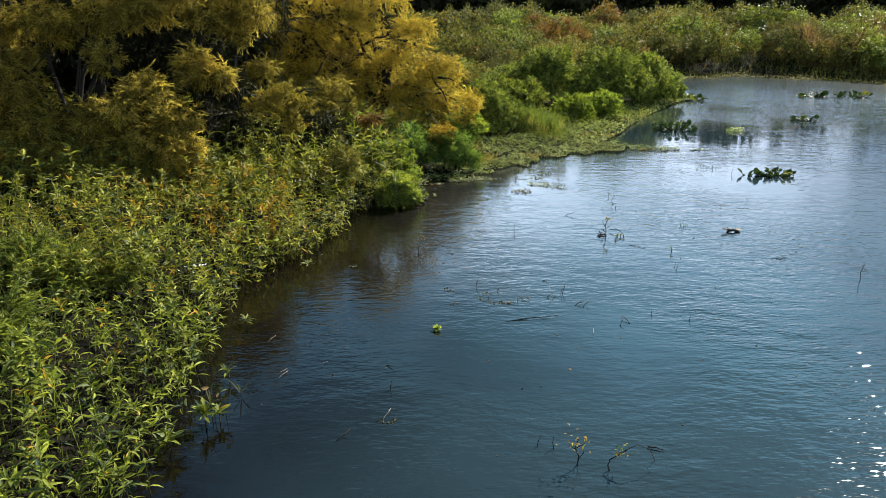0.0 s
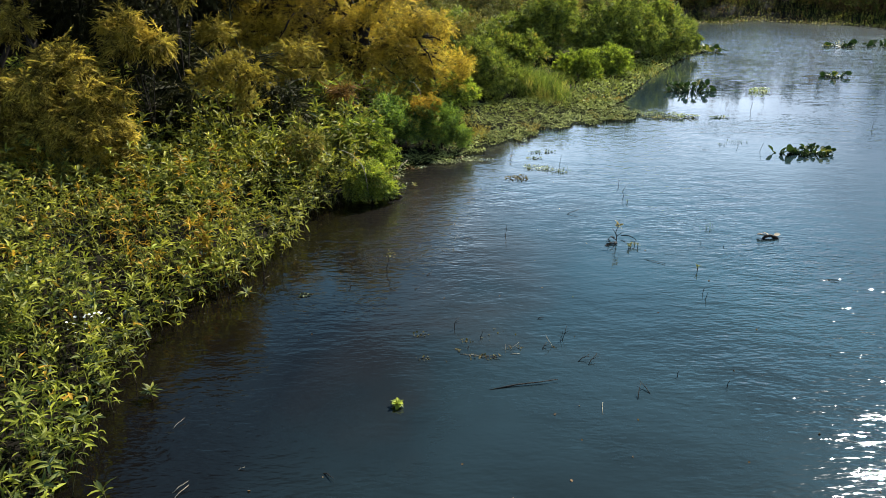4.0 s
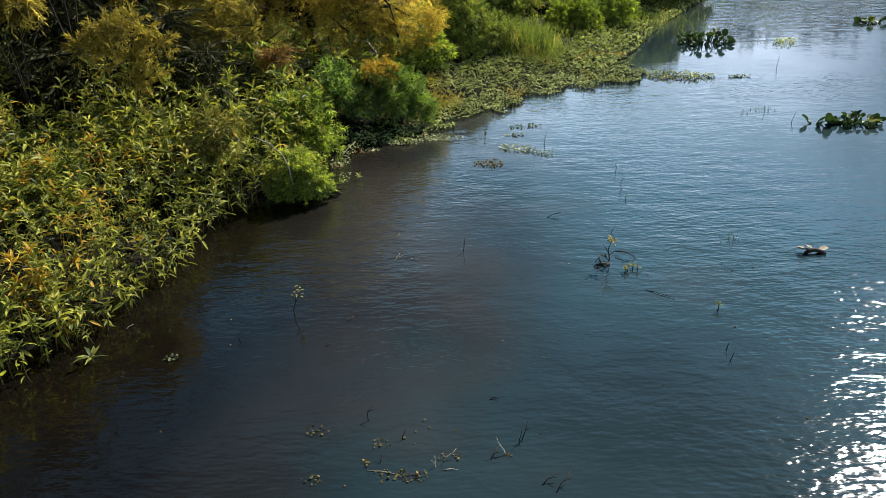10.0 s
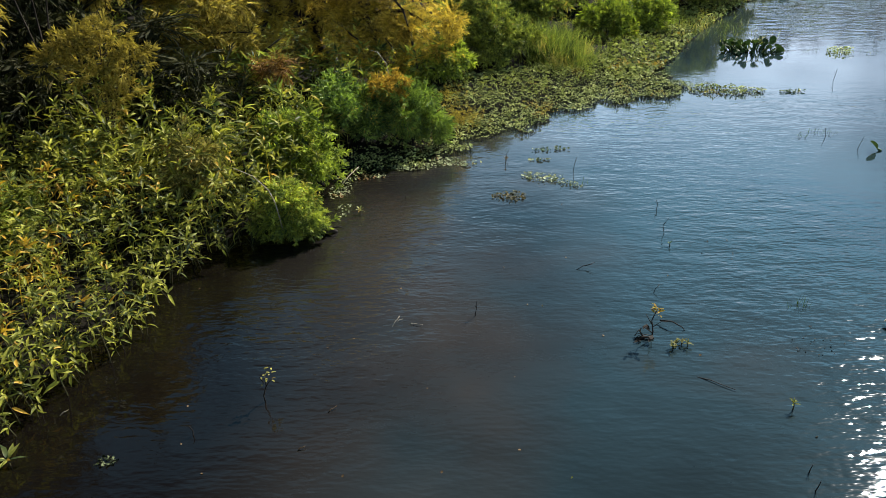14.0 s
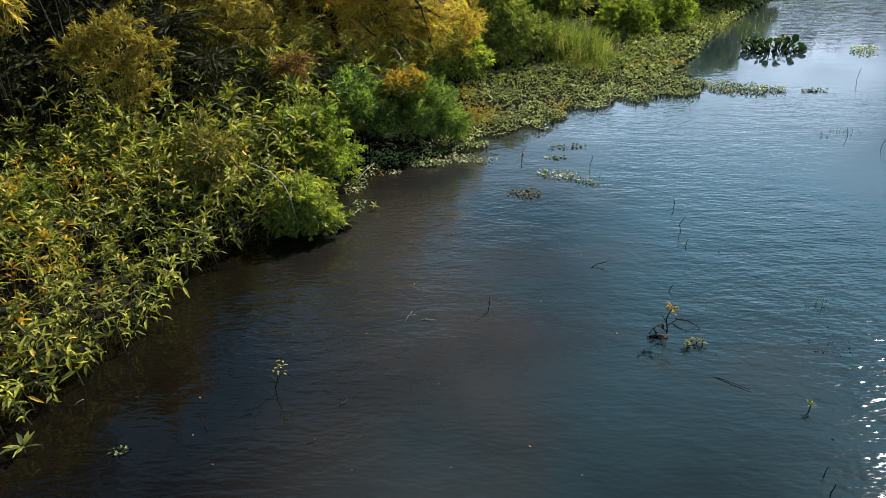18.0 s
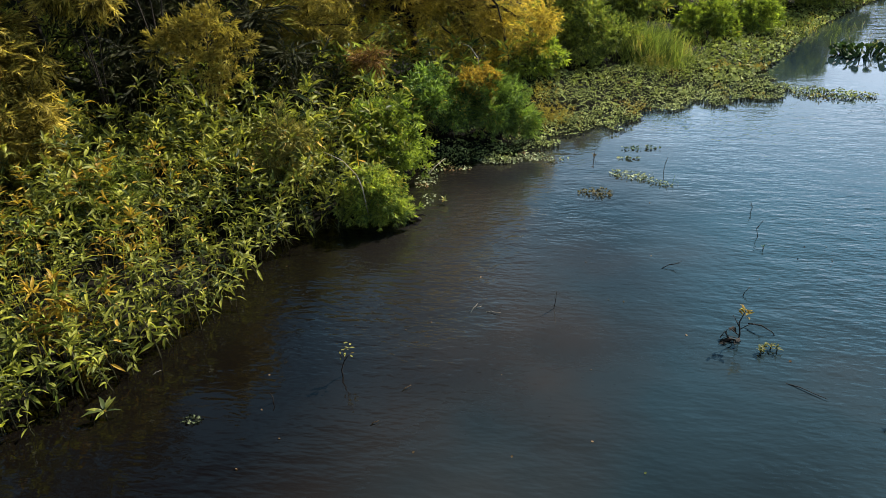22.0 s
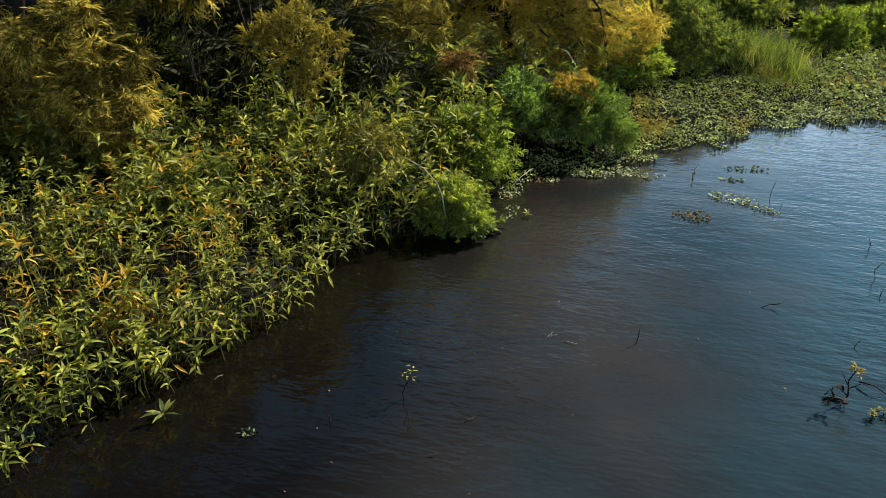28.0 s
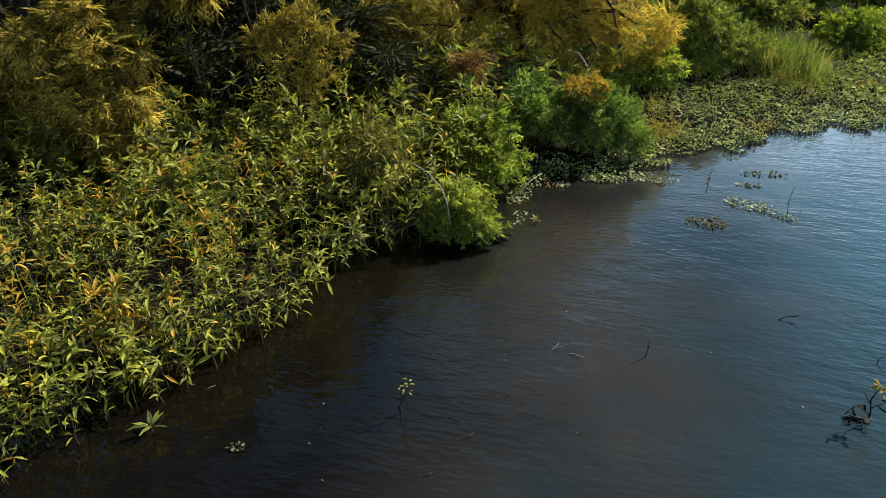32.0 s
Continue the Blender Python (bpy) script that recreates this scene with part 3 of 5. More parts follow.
def herb_mesh(r, tall, count, big, shapes=LEAVES):
    rot, size, at, stem = herb_plan(r, tall, count, big)
    pick = r.integers(0, 3, count)
    bits = [scattered(shapes[k], rot[pick == k], size[pick == k], at[pick == k]) for k in range(3) if (pick == k).any()]
    strip = np.vstack([stem + [0.006, 0, 0], stem[:3] - [0.006, 0, 0]])
    return joined(bits + [(strip, np.array([(0, 1, 5), (0, 5, 4), (1, 2, 6), (1, 6, 5), (2, 3, 6)]))])


def jittered(x0, x1, y0, y1, step):
    x, y = np.meshgrid(np.arange(x0, x1, step), np.arange(y0, y1, step))
    p = np.stack([x.ravel(), y.ravel()], 1)
    return p + rng.uniform(-0.5, 0.5, p.shape) * step


leaf_mesh = [made_mesh("leaf", *t, HERB) for t in LEAVES]


def herb_thing(k):
    """One plant of its own, with a stem and every leaf as a part."""
    r = np.random.default_rng(300 + k)
    root = thing("bank_herb", (0, 0, -50), "leafy green herb with long lance-shaped leaves at the water's edge", "plant", "bank herbs")
    rot, size, at, stem = herb_plan(r, r.uniform(0.45, 0.7), 15, 0.19)
    part("stem", tube(stem, [0.008, 0.007, 0.006, 0.003], 4), STEM, root)
    for a, s, p in zip(rot, size, at):
        ob = new("leaf", leaf_mesh[int(r.integers(0, 3))])
        ob.parent = root
        ob.matrix_local = Matrix.Translation(p) @ Matrix([[*row] for row in a]).to_4x4() @ Matrix.Scale(float(s), 4)
    return root


herb_kinds = [herb_thing(k) for k in range(6)]
spots = jittered(-6.2, -2.9, -3.5, 12.4, 0.27)
sd = shore_distance(spots)
edge = spots[(sd > -0.3) & (sd < 0.3) & (spots[:, 1] < 12.2)]
edge = edge[np.linspace(0, len(edge) - 1, min(150, len(edge))).astype(int)]
for n, (x, y) in enumerate(edge):
    z = max(0.0, float(land((x, y))[0]))
    where = pose(x, y, z, rng.normal(0, 6), 6 + rng.normal(0, 9), rng.uniform(0, 360)) @ Matrix.Scale(rng.uniform(0.8, 1.25), 4)
    if n < len(herb_kinds):
        herb_kinds[n].matrix_basis = where
    else:
        copy_thing(herb_kinds[n % len(herb_kinds)], where)

# the rest of the bank's herbs, too many to count
herb_temps = [herb_mesh(np.random.default_rng(400 + k), 0.42 + 0.14 * (k % 6), 13 + k % 6, 0.185) for k in range(12)]
PLAIN = [kite(0.11, 0.1, 0.3), kite(0.10, 0.3, 0.3), kite(0.12, 0.2, 0.2)]
plain_temps = [herb_mesh(np.random.default_rng(450 + k), 0.55 + 0.07 * (k % 5), 15, 0.19, PLAIN) for k in range(10)]


def herb_field(name, box, step, keep, label, tall=(0.85, 1.5), mat=HERB, temps=plain_temps):
    p = jittered(*box, step)
    p = p[keep(p)]
    gaps = np.sin(p[:, 0] * 5.1 + 2 * np.sin(p[:, 1] * 3.3)) * np.sin(p[:, 1] * 4.7 + 2 * np.sin(p[:, 0] * 2.9))
    p = p[gaps > -0.4]
    z = np.maximum(0, land(p))
    hill = 1 + 0.28 * np.sin(p[:, 0] * 1.3 + 1) * np.sin(p[:, 1] * 1.1) + 0.33 * np.clip((p[:, 1] - 9) / 4, 0, 1) * np.clip((14.5 - p[:, 1]) / 2, 0, 1)
    size, yaw, pick = rng.uniform(*tall, len(p)) * hill, rng.uniform(0, 6.28, len(p)), rng.integers(0, len(temps), len(p))
    at = np.column_stack([p, z])
    bits = []
    for k, temp in enumerate(temps):
        w = pick == k
        lean = np.einsum("nij,njk->nik", turns(0, rng.normal(0, 0.1, w.sum()), rng.normal(0, 0.1, w.sum())), turns(yaw[w], 0, 0))
        bits.append(scattered(temp, lean, size[w], at[w]))
    tagged(part(name, joined(bits), mat), label, "plants", kind="stuff")


def near_bank(p):
    d = shore_distance(p)
    return (d > 0.1) & (d < 8.5) & (p[:, 1] < 15.5 - 0.12 * (p[:, 0] + 4)) & (p[:, 0] < -2.0)


herb_field("bank_herbs", (-13.5, -1.8, -5, 15.5), 0.238, near_bank, "dense green and yellowing lance-leaved herbs covering the bank", (0.8, 1.25), temps=herb_temps)

# yellow and rusty plants stand in patches among the green ones
patches = np.vstack([np.array(c) + rng.normal(0, 1, (n, 2)) * w for c, w, n in (((-4.95, 7.25), 0.25, 17), ((-5.7, 6.4), 0.3, 5), ((-6.6, 7.4), 0.35, 7), ((-6.9, 8.9), 0.35, 7), ((-4.2, 13.6), 0.25, 10), ((-6.5, 10.7), 0.4, 10), ((-5.2, 9.6), 0.4, 8), ((-8.6, 6.0), 0.5, 6), ((-7.4, 10.6), 0.6, 9), ((-6.4, 11.6), 0.5, 6), ((-8.2, 9.0), 0.6, 6), ((-5.6, 12.2), 0.5, 6))])
bits = [scattered(herb_temps[k], turns(rng.uniform(0, 6.28, len(patches[k::12])), 0, 0), rng.uniform(0.95, 1.35, len(patches[k::12])), np.column_stack([patches[k::12], np.maximum(0, land(patches[k::12]))])) for k in range(12)]
tagged(part("yellowing_herbs", joined(bits), AUTUMN), "patches of yellow and rusty orange herbs on the bank", "plants", kind="stuff")

herb_field("tall_herbs", (-7.6, -2.3, 13.4, 18.0), 0.28, lambda p: shore_distance(p) > 0.8, "tall green herbs at the foot of the willows", (1.05, 1.65), temps=herb_temps)
# low layer added to darken the gaps between the taller herbs
herb_field("under_herbs", (-12, -2.2, -4, 14.5), 0.22, near_bank, "short herbs in the gaps, shade put into their leaf colour", (0.4, 0.7), SHADE)
p_under = lambda p: (shore_distance(p) > 0.9) & (p[:, 1] > 14.6 - 0.12 * (p[:, 0] + 4)) & (p[:, 0] < 0.3 * (p[:, 1] - 20) - 0.2)
herb_field("undergrowth", (-22, 3, 13, 30), 0.42, p_under, "shaded leafy undergrowth below the willows", (1.0, 2.1), SHRUB)
herb_field("near_herbs", (-18, -3, -18, -5), 0.34, lambda p: shore_distance(p) > 0.1, "green lance-leaved herbs farther along the bank")
herb_field("far_bank_herbs", (-21, -12, -5, 14), 0.42, lambda p: p[:, 0] < -12.6, "taller herbs and weeds away from the water", (1.0, 1.9))

# ---- willows on the bank ----
woody("willow_tree", (-10.0, 13.2, 0.55), [(-0.4, -0.5, 2.3, 1.7, 1.3, 1.5), (0.7, -0.9, 1.9, 1.1, 1.0, 1.3), (1.15, -1.1, 1.1, 0.8, 0.8, 1.1), (0.1, -1.2, 1.0, 1.2, 0.9, 1.2), (-1.7, -0.2, 1.5, 1.0, 1.0, 1.1), (-0.3, -0.3, 3.2, 0.9, 0.8, 0.7), (-2.3, 0.0, 2.4, 0.7, 0.7, 0.7), (-1.7, 0.4, 4.3, 0.55, 0.55, 0.6)], WILLOW_SPRAYS, 4200, 0.35, WILLOW, "olive green willow with drooping yellowing branches on the bank", "tree", "willows", 0.07, 0.25, -0.95)
woody("willow_tree", (-8.6, 14.4, 0.55), [(-0.45, -0.6, 3.85, 0.52, 0.5, 0.42), (0.15, -0.6, 3.8, 0.52, 0.5, 0.4), (0.72, -0.6, 3.62, 0.45, 0.45, 0.34), (-0.2, -0.4, 4.3, 0.35, 0.35, 0.3)], WILLOW_SPRAYS, 620, 0.36, WILLOW, "slim olive willow with drooping yellowing heads", "tree", "willows", 0.02, 0.25, -0.95)
woody("willow_tree", (-8.2, 16.0, 0.55), [(-0.6, -0.4, 5.5, 1.0, 0.8, 0.7), (1.0, 0.2, 5.6, 1.0, 0.9, 0.8), (0.2, 0.0, 6.3, 1.1, 0.9, 0.7), (0.3, -0.2, 4.9, 0.5, 0.5, 0.4)], WILLOW_SPRAYS, 800, 0.38, WILLOW, "olive willow with a leafy top above the shaded scrub", "tree", "willows", 0.03, 0.25, -0.9)
woody("willow_sapling", (-7.8, 18.6, 0.55), [(0, 0, 3.5, 0.62, 0.55, 0.45), (-0.4, 0.1, 3.2, 0.4, 0.4, 0.35)], WILLOW_SPRAYS, 260, 0.3, OLIVE, "young willow with a golden yellow head in the shade", "tree", "willows", 0.03, 0.15, -0.8)
woody("willow_tree", (-13.4, 13.6, 0.6), [(0, -0.8, 1.6, 1.2, 1.0, 1.0), (-0.8, 0.6, 5.2, 1.5, 1.0, 0.9), (1.0, 1.0, 5.3, 1.5, 1.0, 0.8), (2.8, 1.4, 5.7, 1.2, 0.9, 0.7), (-1.4, -0.2, 3.6, 1.4, 1.1, 1.2), (2.0, 1.2, 6.6, 2.4, 1.0, 0.9)], WILLOW_SPRAYS, 4400, 0.36, WILLOW, "olive green willow with scattered leafy heads", "tree", "willows", 0.12, 0.2, -0.8)
woody("willow_sapling", (-6.3, 14.5, 0.6), [(-0.75, 0, 2.3, 0.45, 0.4, 0.32), (-0.3, 0, 2.65, 0.52, 0.45, 0.42), (0.3, 0, 2.7, 0.52, 0.45, 0.4), (0.8, 0, 2.35, 0.48, 0.4, 0.32), (0.1, 0, 2.15, 0.55, 0.4, 0.32), (0.45, 0, 1.75, 0.4, 0.35, 0.3), (0.3, 0, 1.3, 0.2, 0.2, 0.3)], SLIM_TUFTS, 430, 0.25, OLIVE, "slender young willow with golden yellow leaves", "tree", "willows", 0.025, -0.2, -0.8)
woody("willow_tree", (-5.4, 19.8, 0.55), [(-0.2, -0.3, 2.1, 1.6, 1.2, 1.1), (0.8, -0.5, 1.3, 1.1, 1.0, 0.9), (-1.2, -0.4, 1.5, 1.0, 0.9, 0.9)], WILLOW_SPRAYS, 1100, 0.38, OLIVE, "dim olive willow merging into the golden one", "tree", "willows", 0.08, 0.15, -0.8)
woody("golden_willow", (-3.2, 23.3, 0.55), [(-1.6, 0.2, 4.6, 2.3, 1.8, 1.8), (0.9, -0.4, 4.0, 1.9, 1.6, 1.5), (2.6, -0.6, 2.4, 1.4, 1.3, 1.4), (0.4, -1.2, 1.2, 2.2, 1.3, 1.3), (-2.4, -1.2, 1.3, 2.1, 1.4, 1.4), (2.2, -1.2, 1.0, 1.2, 1.0, 1.0), (-4.6, -0.6, 1.4, 1.6, 1.3, 1.4), (-3.9, -0.2, 3.9, 1.9, 1.6, 1.7), (-4.4, -0.8, 2.7, 1.3, 1.0, 1.2), (-5.0, -0.2, 5.0, 1.2, 1.0, 1.2), (0.0, -0.4, 2.8, 1.8, 1.4, 1.4), (-2.0, -0.4, 3.0, 1.8, 1.4, 1.4), (-0.8, 1, 6.4, 2.0, 1.7, 1.3), (-3.6, 1.4, 6.4, 2.2, 1.8, 1.5), (1.6, -1.3, 2.0, 1.6, 1.2, 1.3), (3.2, -1.0, 1.5, 1.2, 1.0, 1.1)], GOLD_SPRAYS, 10000, 0.34, GOLD, "large willow with golden autumn leaves", "tree", "willows", 0.18, 0.15, -0.7)
# tall left trees have unseen tops, raised to darken the water's mirrored sky
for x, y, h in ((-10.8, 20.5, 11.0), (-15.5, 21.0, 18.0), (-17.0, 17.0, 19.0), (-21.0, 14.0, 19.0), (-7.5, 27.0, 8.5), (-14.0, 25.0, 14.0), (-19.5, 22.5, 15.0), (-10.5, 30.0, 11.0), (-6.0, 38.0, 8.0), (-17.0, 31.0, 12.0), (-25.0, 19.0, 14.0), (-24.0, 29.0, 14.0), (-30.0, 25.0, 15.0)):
    # the crown's darkness is shade put into its leaf colour
    woody("willow_tree", (x, y, 0.6), [(0, 0, h * 0.75, 2.8, 2.6, 2.0), (-1.9, -0.6, h * 0.5, 2.2, 2.0, 1.8), (2.0, -0.4, h * 0.52, 2.2, 2.0, 1.8), (0.2, -1.4, h * 0.28, 2.5, 1.7, 1.8), (0, 1.6, h * 0.45, 2.2, 1.9, 2.0)], DARK_SPRAYS, 700, 0.95, SHADE, "dense willow behind the bank, its shade put into the leaf colour", "tree", "shaded willows", 0.2, 0.25, -0.8)

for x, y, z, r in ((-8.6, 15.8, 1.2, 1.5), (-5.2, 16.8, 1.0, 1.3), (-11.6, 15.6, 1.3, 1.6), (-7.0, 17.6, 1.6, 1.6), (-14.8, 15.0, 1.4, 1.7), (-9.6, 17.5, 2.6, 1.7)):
    # added to fill the black gaps round the stems, in shade-toned leaves
    woody("willow_thicket", (x, y, 0.6), [(0, 0, z, r, r * 0.8, r * 0.8)], DARK_SPRAYS, 260, 0.7, SHADE, "willow scrub below the trees, shade put into its leaf colour", "shrub", "shaded scrub", 0.05, 0.1, -0.8)

for x, y, z, r in ((-12.3, 12.4, 0.9, 1.2), (-14.2, 12.6, 1.2, 1.4), (-16.2, 12.8, 1.4, 1.4)):
    woody("willow_thicket", (x, y, 0.55), [(0, 0, z, r, r * 0.8, r * 0.8), (0.5, 0.3, z + 0.9, r * 0.7, r * 0.6, r * 0.6)], WILLOW_SPRAYS, 620, 0.45, WILLOW, "olive willow scrub in front of the shaded trees", "shrub", "shaded scrub", 0.04, 0.15, -0.8)

# ---- shrubs along the water ----
def shrub(name, at, r, mat, sprays, count, size, label, extra=(), droop=0.1, group="shore shrubs", forks=2):
    clumps = [(0, 0, at[2], *r), *extra]
    return woody(name, (at[0], at[1], max(0.0, float(land(at[:2])[0]))), clumps, sprays, count, size, mat, label, "shrub", group, 0.035, droop, -0.75, forks)


shrub("shrub", (-2.0, 12.45, 0.45), (0.6, 0.52, 0.45), LIME, TUFTS, 1000, 0.18, "low rounded bright green bush on the waterline", [(-0.42, 0.15, 0.34, 0.42, 0.4, 0.38), (0.34, -0.12, 0.28, 0.38, 0.36, 0.28), (0.02, 0.0, 0.8, 0.42, 0.4, 0.26)])
shrub("shrub", (-2.3, 15.0, 0.75), (0.92, 0.9, 0.8), LEAFY, TUFTS, 1350, 0.22, "rounded fresh green bush on the bank", [(-0.6, 0.6, 0.8, 0.6, 0.6, 0.6), (0.3, -0.3, 0.5, 0.6, 0.5, 0.45), (-0.3, -0.1, 1.25, 0.5, 0.45, 0.32)])
shrub("shrub", (-3.9, 12.8, 1.1), (0.5, 0.5, 0.65), WEEDY, SLIM_TUFTS, 220, 0.28, "feathery pale green bush among herbs", droop=0.4)
shrub("shrub", (-0.08, 17.5, 0.92), (0.86, 0.8, 0.74), DEEP, SLIM_TUFTS, 2000, 0.2, "dense dark green bush overhanging the water", [(-0.3, 0.3, 0.9, 0.75, 0.7, 0.7), (0.45, -0.05, 0.6, 0.5, 0.5, 0.5)])
shrub("shrub", (-1.7, 17.4, 0.85), (1.05, 0.9, 0.8), DEEP, TUFTS, 1100, 0.25, "green leafy bush behind the waterside shrub")
shrub("shrub", (-0.5, 17.5, 1.48), (0.66, 0.5, 0.32), AMBER, TUFTS, 230, 0.19, "small bush with orange autumn leaves")
shrub("shrub", (2.2, 25.2, 1.0), (1.45, 1.2, 1.1), BANKSIDE, TUFTS, 2500, 0.26, "broad green bush behind the floating leaves", [(-0.8, 0.8, 1.5, 1.2, 1.0, 0.9)])
shrub("shrub", (0.2, 22.5, 0.5), (1.2, 1.0, 0.6), LEAFY, TUFTS, 600, 0.32, "low yellow green bush below the golden willow")
shrub("shrub", (6.8, 30.5, 0.6), (1.2, 1.0, 0.7), LEAFY, SLIM_TUFTS, 650, 0.34, "low grassy green bush near the inlet")
shrub("shrub", (8.8, 32.3, 0.6), (1.3, 1.0, 0.8), LEAFY, TUFTS, 650, 0.34, "low green bush near the inlet")
shrub("shrub", (6.6, 37.0, 1.6), (2.4, 2.0, 1.9), BANKSIDE, TUFTS, 1900, 0.42, "large dark green shrub beside the inlet", [(-1.5, 1.0, 1.5, 1.8, 1.6, 1.3)])
shrub("shrub", (10.0, 37.0, 1.6), (2.6, 2.0, 1.9), BANKSIDE, TUFTS, 1900, 0.42, "large dark green shrub beside the inlet", [(1.2, 1.2, 1.6, 1.8, 1.6, 1.2)])
shrub("shrub", (13.4, 40.0, 1.4), (2.0, 1.8, 1.7), BANKSIDE, TUFTS, 1500, 0.42, "large dark green shrub at the point", [(1.6, 1.6, 1.0, 1.4, 1.3, 1.0)])
shrub("shrub", (3.4, 31.5, 0.9), (1.8, 1.5, 1.1), SHRUB, TUFTS, 1000, 0.42, "green shrub in the thicket")

# ---- thicket behind ----
kinds = []
for coarse in (False, True):
    for k, mat in enumerate((SCRUB, BANKSIDE, WEEDY, DIM, RUST)):
        word = ("dark green", "green", "light green", "olive", "rusty brown")[k]
        kinds.append(shrub("thicket_shrub", (0, 160 + 8 * k + 40 * coarse, 1.5), (2.2, 2.0, 1.5), mat, FAR_SPRAYS, 240 if coarse else 420, 0.6 if coarse else 0.5, f"{word} rounded shrub in the far thicket", [(1.3, 0.5, 1.3, 1.5, 1.4, 1.1), (-1.2, -0.4, 1.2, 1.5, 1.3, 1.1)], group="thicket shrubs", forks=0))
spots = jittered(-8, 62, 30, 100, 3.7)
d = shore_distance(spots)
spots = spots[(d > np.where(spots[:, 1] > 54, 4.0, 2.6)) & (np.hypot(spots[:, 0] - 9, spots[:, 1] - 37) > 4.5) & (spots[:, 1] > 40 - 0.8 * (spots[:, 0] + 2)) & (spots[:, 0] < 0.75 * spots[:, 1] + 4)]
for n, (x, y) in enumerate(spots):
    k = rng.choice(5, p=(0.34, 0.20, 0.14, 0.20, 0.12) if y > 58 else (0.34, 0.26, 0.24, 0.11, 0.05))
    s = (0.5 + 0.75 * rng.uniform(0, 1) ** 1.4) * (0.85 if y < 56 else 1.25)
    copy_thing(kinds[k + 5 * (y > 60)], pose(x, y, float(land((x, y))[0]), 0, 0, rng.uniform(0, 360)) @ Matrix.Scale(s, 4))


# ---- reeds and grass ----
def blade(width, bend):
    s = np.array([0, 0.35, 0.7, 1.0])
    w = width * np.array([0.8, 1.0, 0.7, 0.0])
    v = [(bend * a * a, -b, a) for a, b in zip(s, w)] + [(bend * a * a, b, a) for a, b in zip(s[:3], w[:3])]
    return np.array(v, float), np.array([(0, 1, 5), (0, 5, 4), (1, 2, 6), (1, 6, 5), (2, 3, 6)])


BLADES = [blade(0.012, 0.1), blade(0.010, 0.25), blade(0.012, 0.5)]


def reeds(name, p, tall, mat, label, wide=1.0, lean=0.12, category="grass"):
    bits, pick = [], rng.integers(0, 3, len(p))
    z = np.maximum(-0.03, land(p))
    for k, (v, t) in enumerate(BLADES):
        w = pick == k
        rot = np.einsum("nij,njk->nik", turns(0, rng.normal(0, lean, w.sum()), rng.normal(0, lean, w.sum())), turns(rng.uniform(0, 6.28, w.sum()), 0, 0))
        swell = 0.8 + 0.14 * np.sin(p[w, 0] * 0.9 + 1.3 * np.sin(p[w, 1] * 0.7)) + 0.12 * np.sin(p[w, 0] * 0.31 + p[w, 1] * 0.5)
        bits.append(scattered((v * [1, wide, 1], t), rot, rng.uniform(*tall, w.sum()) * swell, np.column_stack([p[w], z[w]])))
    tagged(part(name, joined(bits), mat), label, category, kind="stuff")


p = jittered(24, 70, 54, 84, 0.26)
d = shore_distance(p)
p, d = p[(d > 3.5) & (p[:, 1] > 92 - p[:, 0])], d[(d > 3.5) & (p[:, 1] > 92 - p[:, 0])]
some = rng.uniform(0, 1, len(p))
for lo, hi, tall in ((3.5, 6.5, (0.5, 1.3)), (6.5, 10, (1.0, 2.1)), (10, 40, (1.5, 3.0))):
    w = (d >= lo) & (d < hi)
    reeds("reed_bed", p[w & (some < 0.75)], tall, REED, "green and grey reeds rising behind the far shore", 0.9, 0.12)
    reeds("dry_reed_bed", p[w & (some >= 0.75)], tall, STRAW, "dry brown reeds among the green ones", 0.9, 0.12)
for lo, hi, tall in ((1.0, 4.5, (0.5, 0.9)), (4.5, 8.0, (0.8, 1.4)), (8.0, 16.0, (1.0, 1.7))):
    herb_field("far_weeds", (22, 64, 50, 80), 0.5, lambda q: (shore_distance(q) > lo) & (shore_distance(q) <= hi) & (q[:, 1] > 80 - q[:, 0]), "rank leafy weeds on the far bank", tall, WEEDY)
plume = jittered(37, 66, 56, 76, 0.2)
plume = plume[(shore_distance(plume) > 5) & (np.sin(plume[:, 0] * 0.7) + np.sin(plume[:, 1] * 0.9 + plume[:, 0] * 0.3) > 0.0)]
reeds("brown_reed_bed", plume, (2.6, 4.8), STRAW, "tall brown plumed reeds on the far bank", 1.3, 0.08)
p = jittered(18, 62, 44, 80, 0.3)
d = shore_distance(p)
reeds("shore_grass", p[(d > -0.6) & (d < 8.0)], (0.3, 0.9), GRASS, "bright low grass along the far shore", 1.4, 0.35)
p = np.array([4.4, 26.3]) + rng.normal(0, 0.55, (3600, 2))
reeds("grass_tuft", p, (0.5, 1.6), GRASS, "tall bright green grass clump beside the bush", 0.7, 0.4)
p = jittered(2, 18, 24, 46, 0.2)
d = shore_distance(p)
reeds("inlet_grass", p[(d > -0.3) & (d < 2.8)], (0.2, 0.6), GRASS, "green grass along the inlet", 1.4, 0.45)
reeds("yellowing_grass", np.array([11.5, 34.5]) + rng.normal(0, 1.3, (420, 2)) * [0.8, 1.4], (0.3, 0.7), GRASS, "yellowing green grass at the inlet", 1.6, 0.4)

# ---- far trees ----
# the tree line takes the shade-toned leaf colour too
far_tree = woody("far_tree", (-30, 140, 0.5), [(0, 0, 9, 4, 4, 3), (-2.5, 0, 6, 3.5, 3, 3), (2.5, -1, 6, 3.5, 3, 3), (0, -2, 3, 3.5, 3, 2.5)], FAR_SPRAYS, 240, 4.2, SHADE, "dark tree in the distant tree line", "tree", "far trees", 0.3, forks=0)
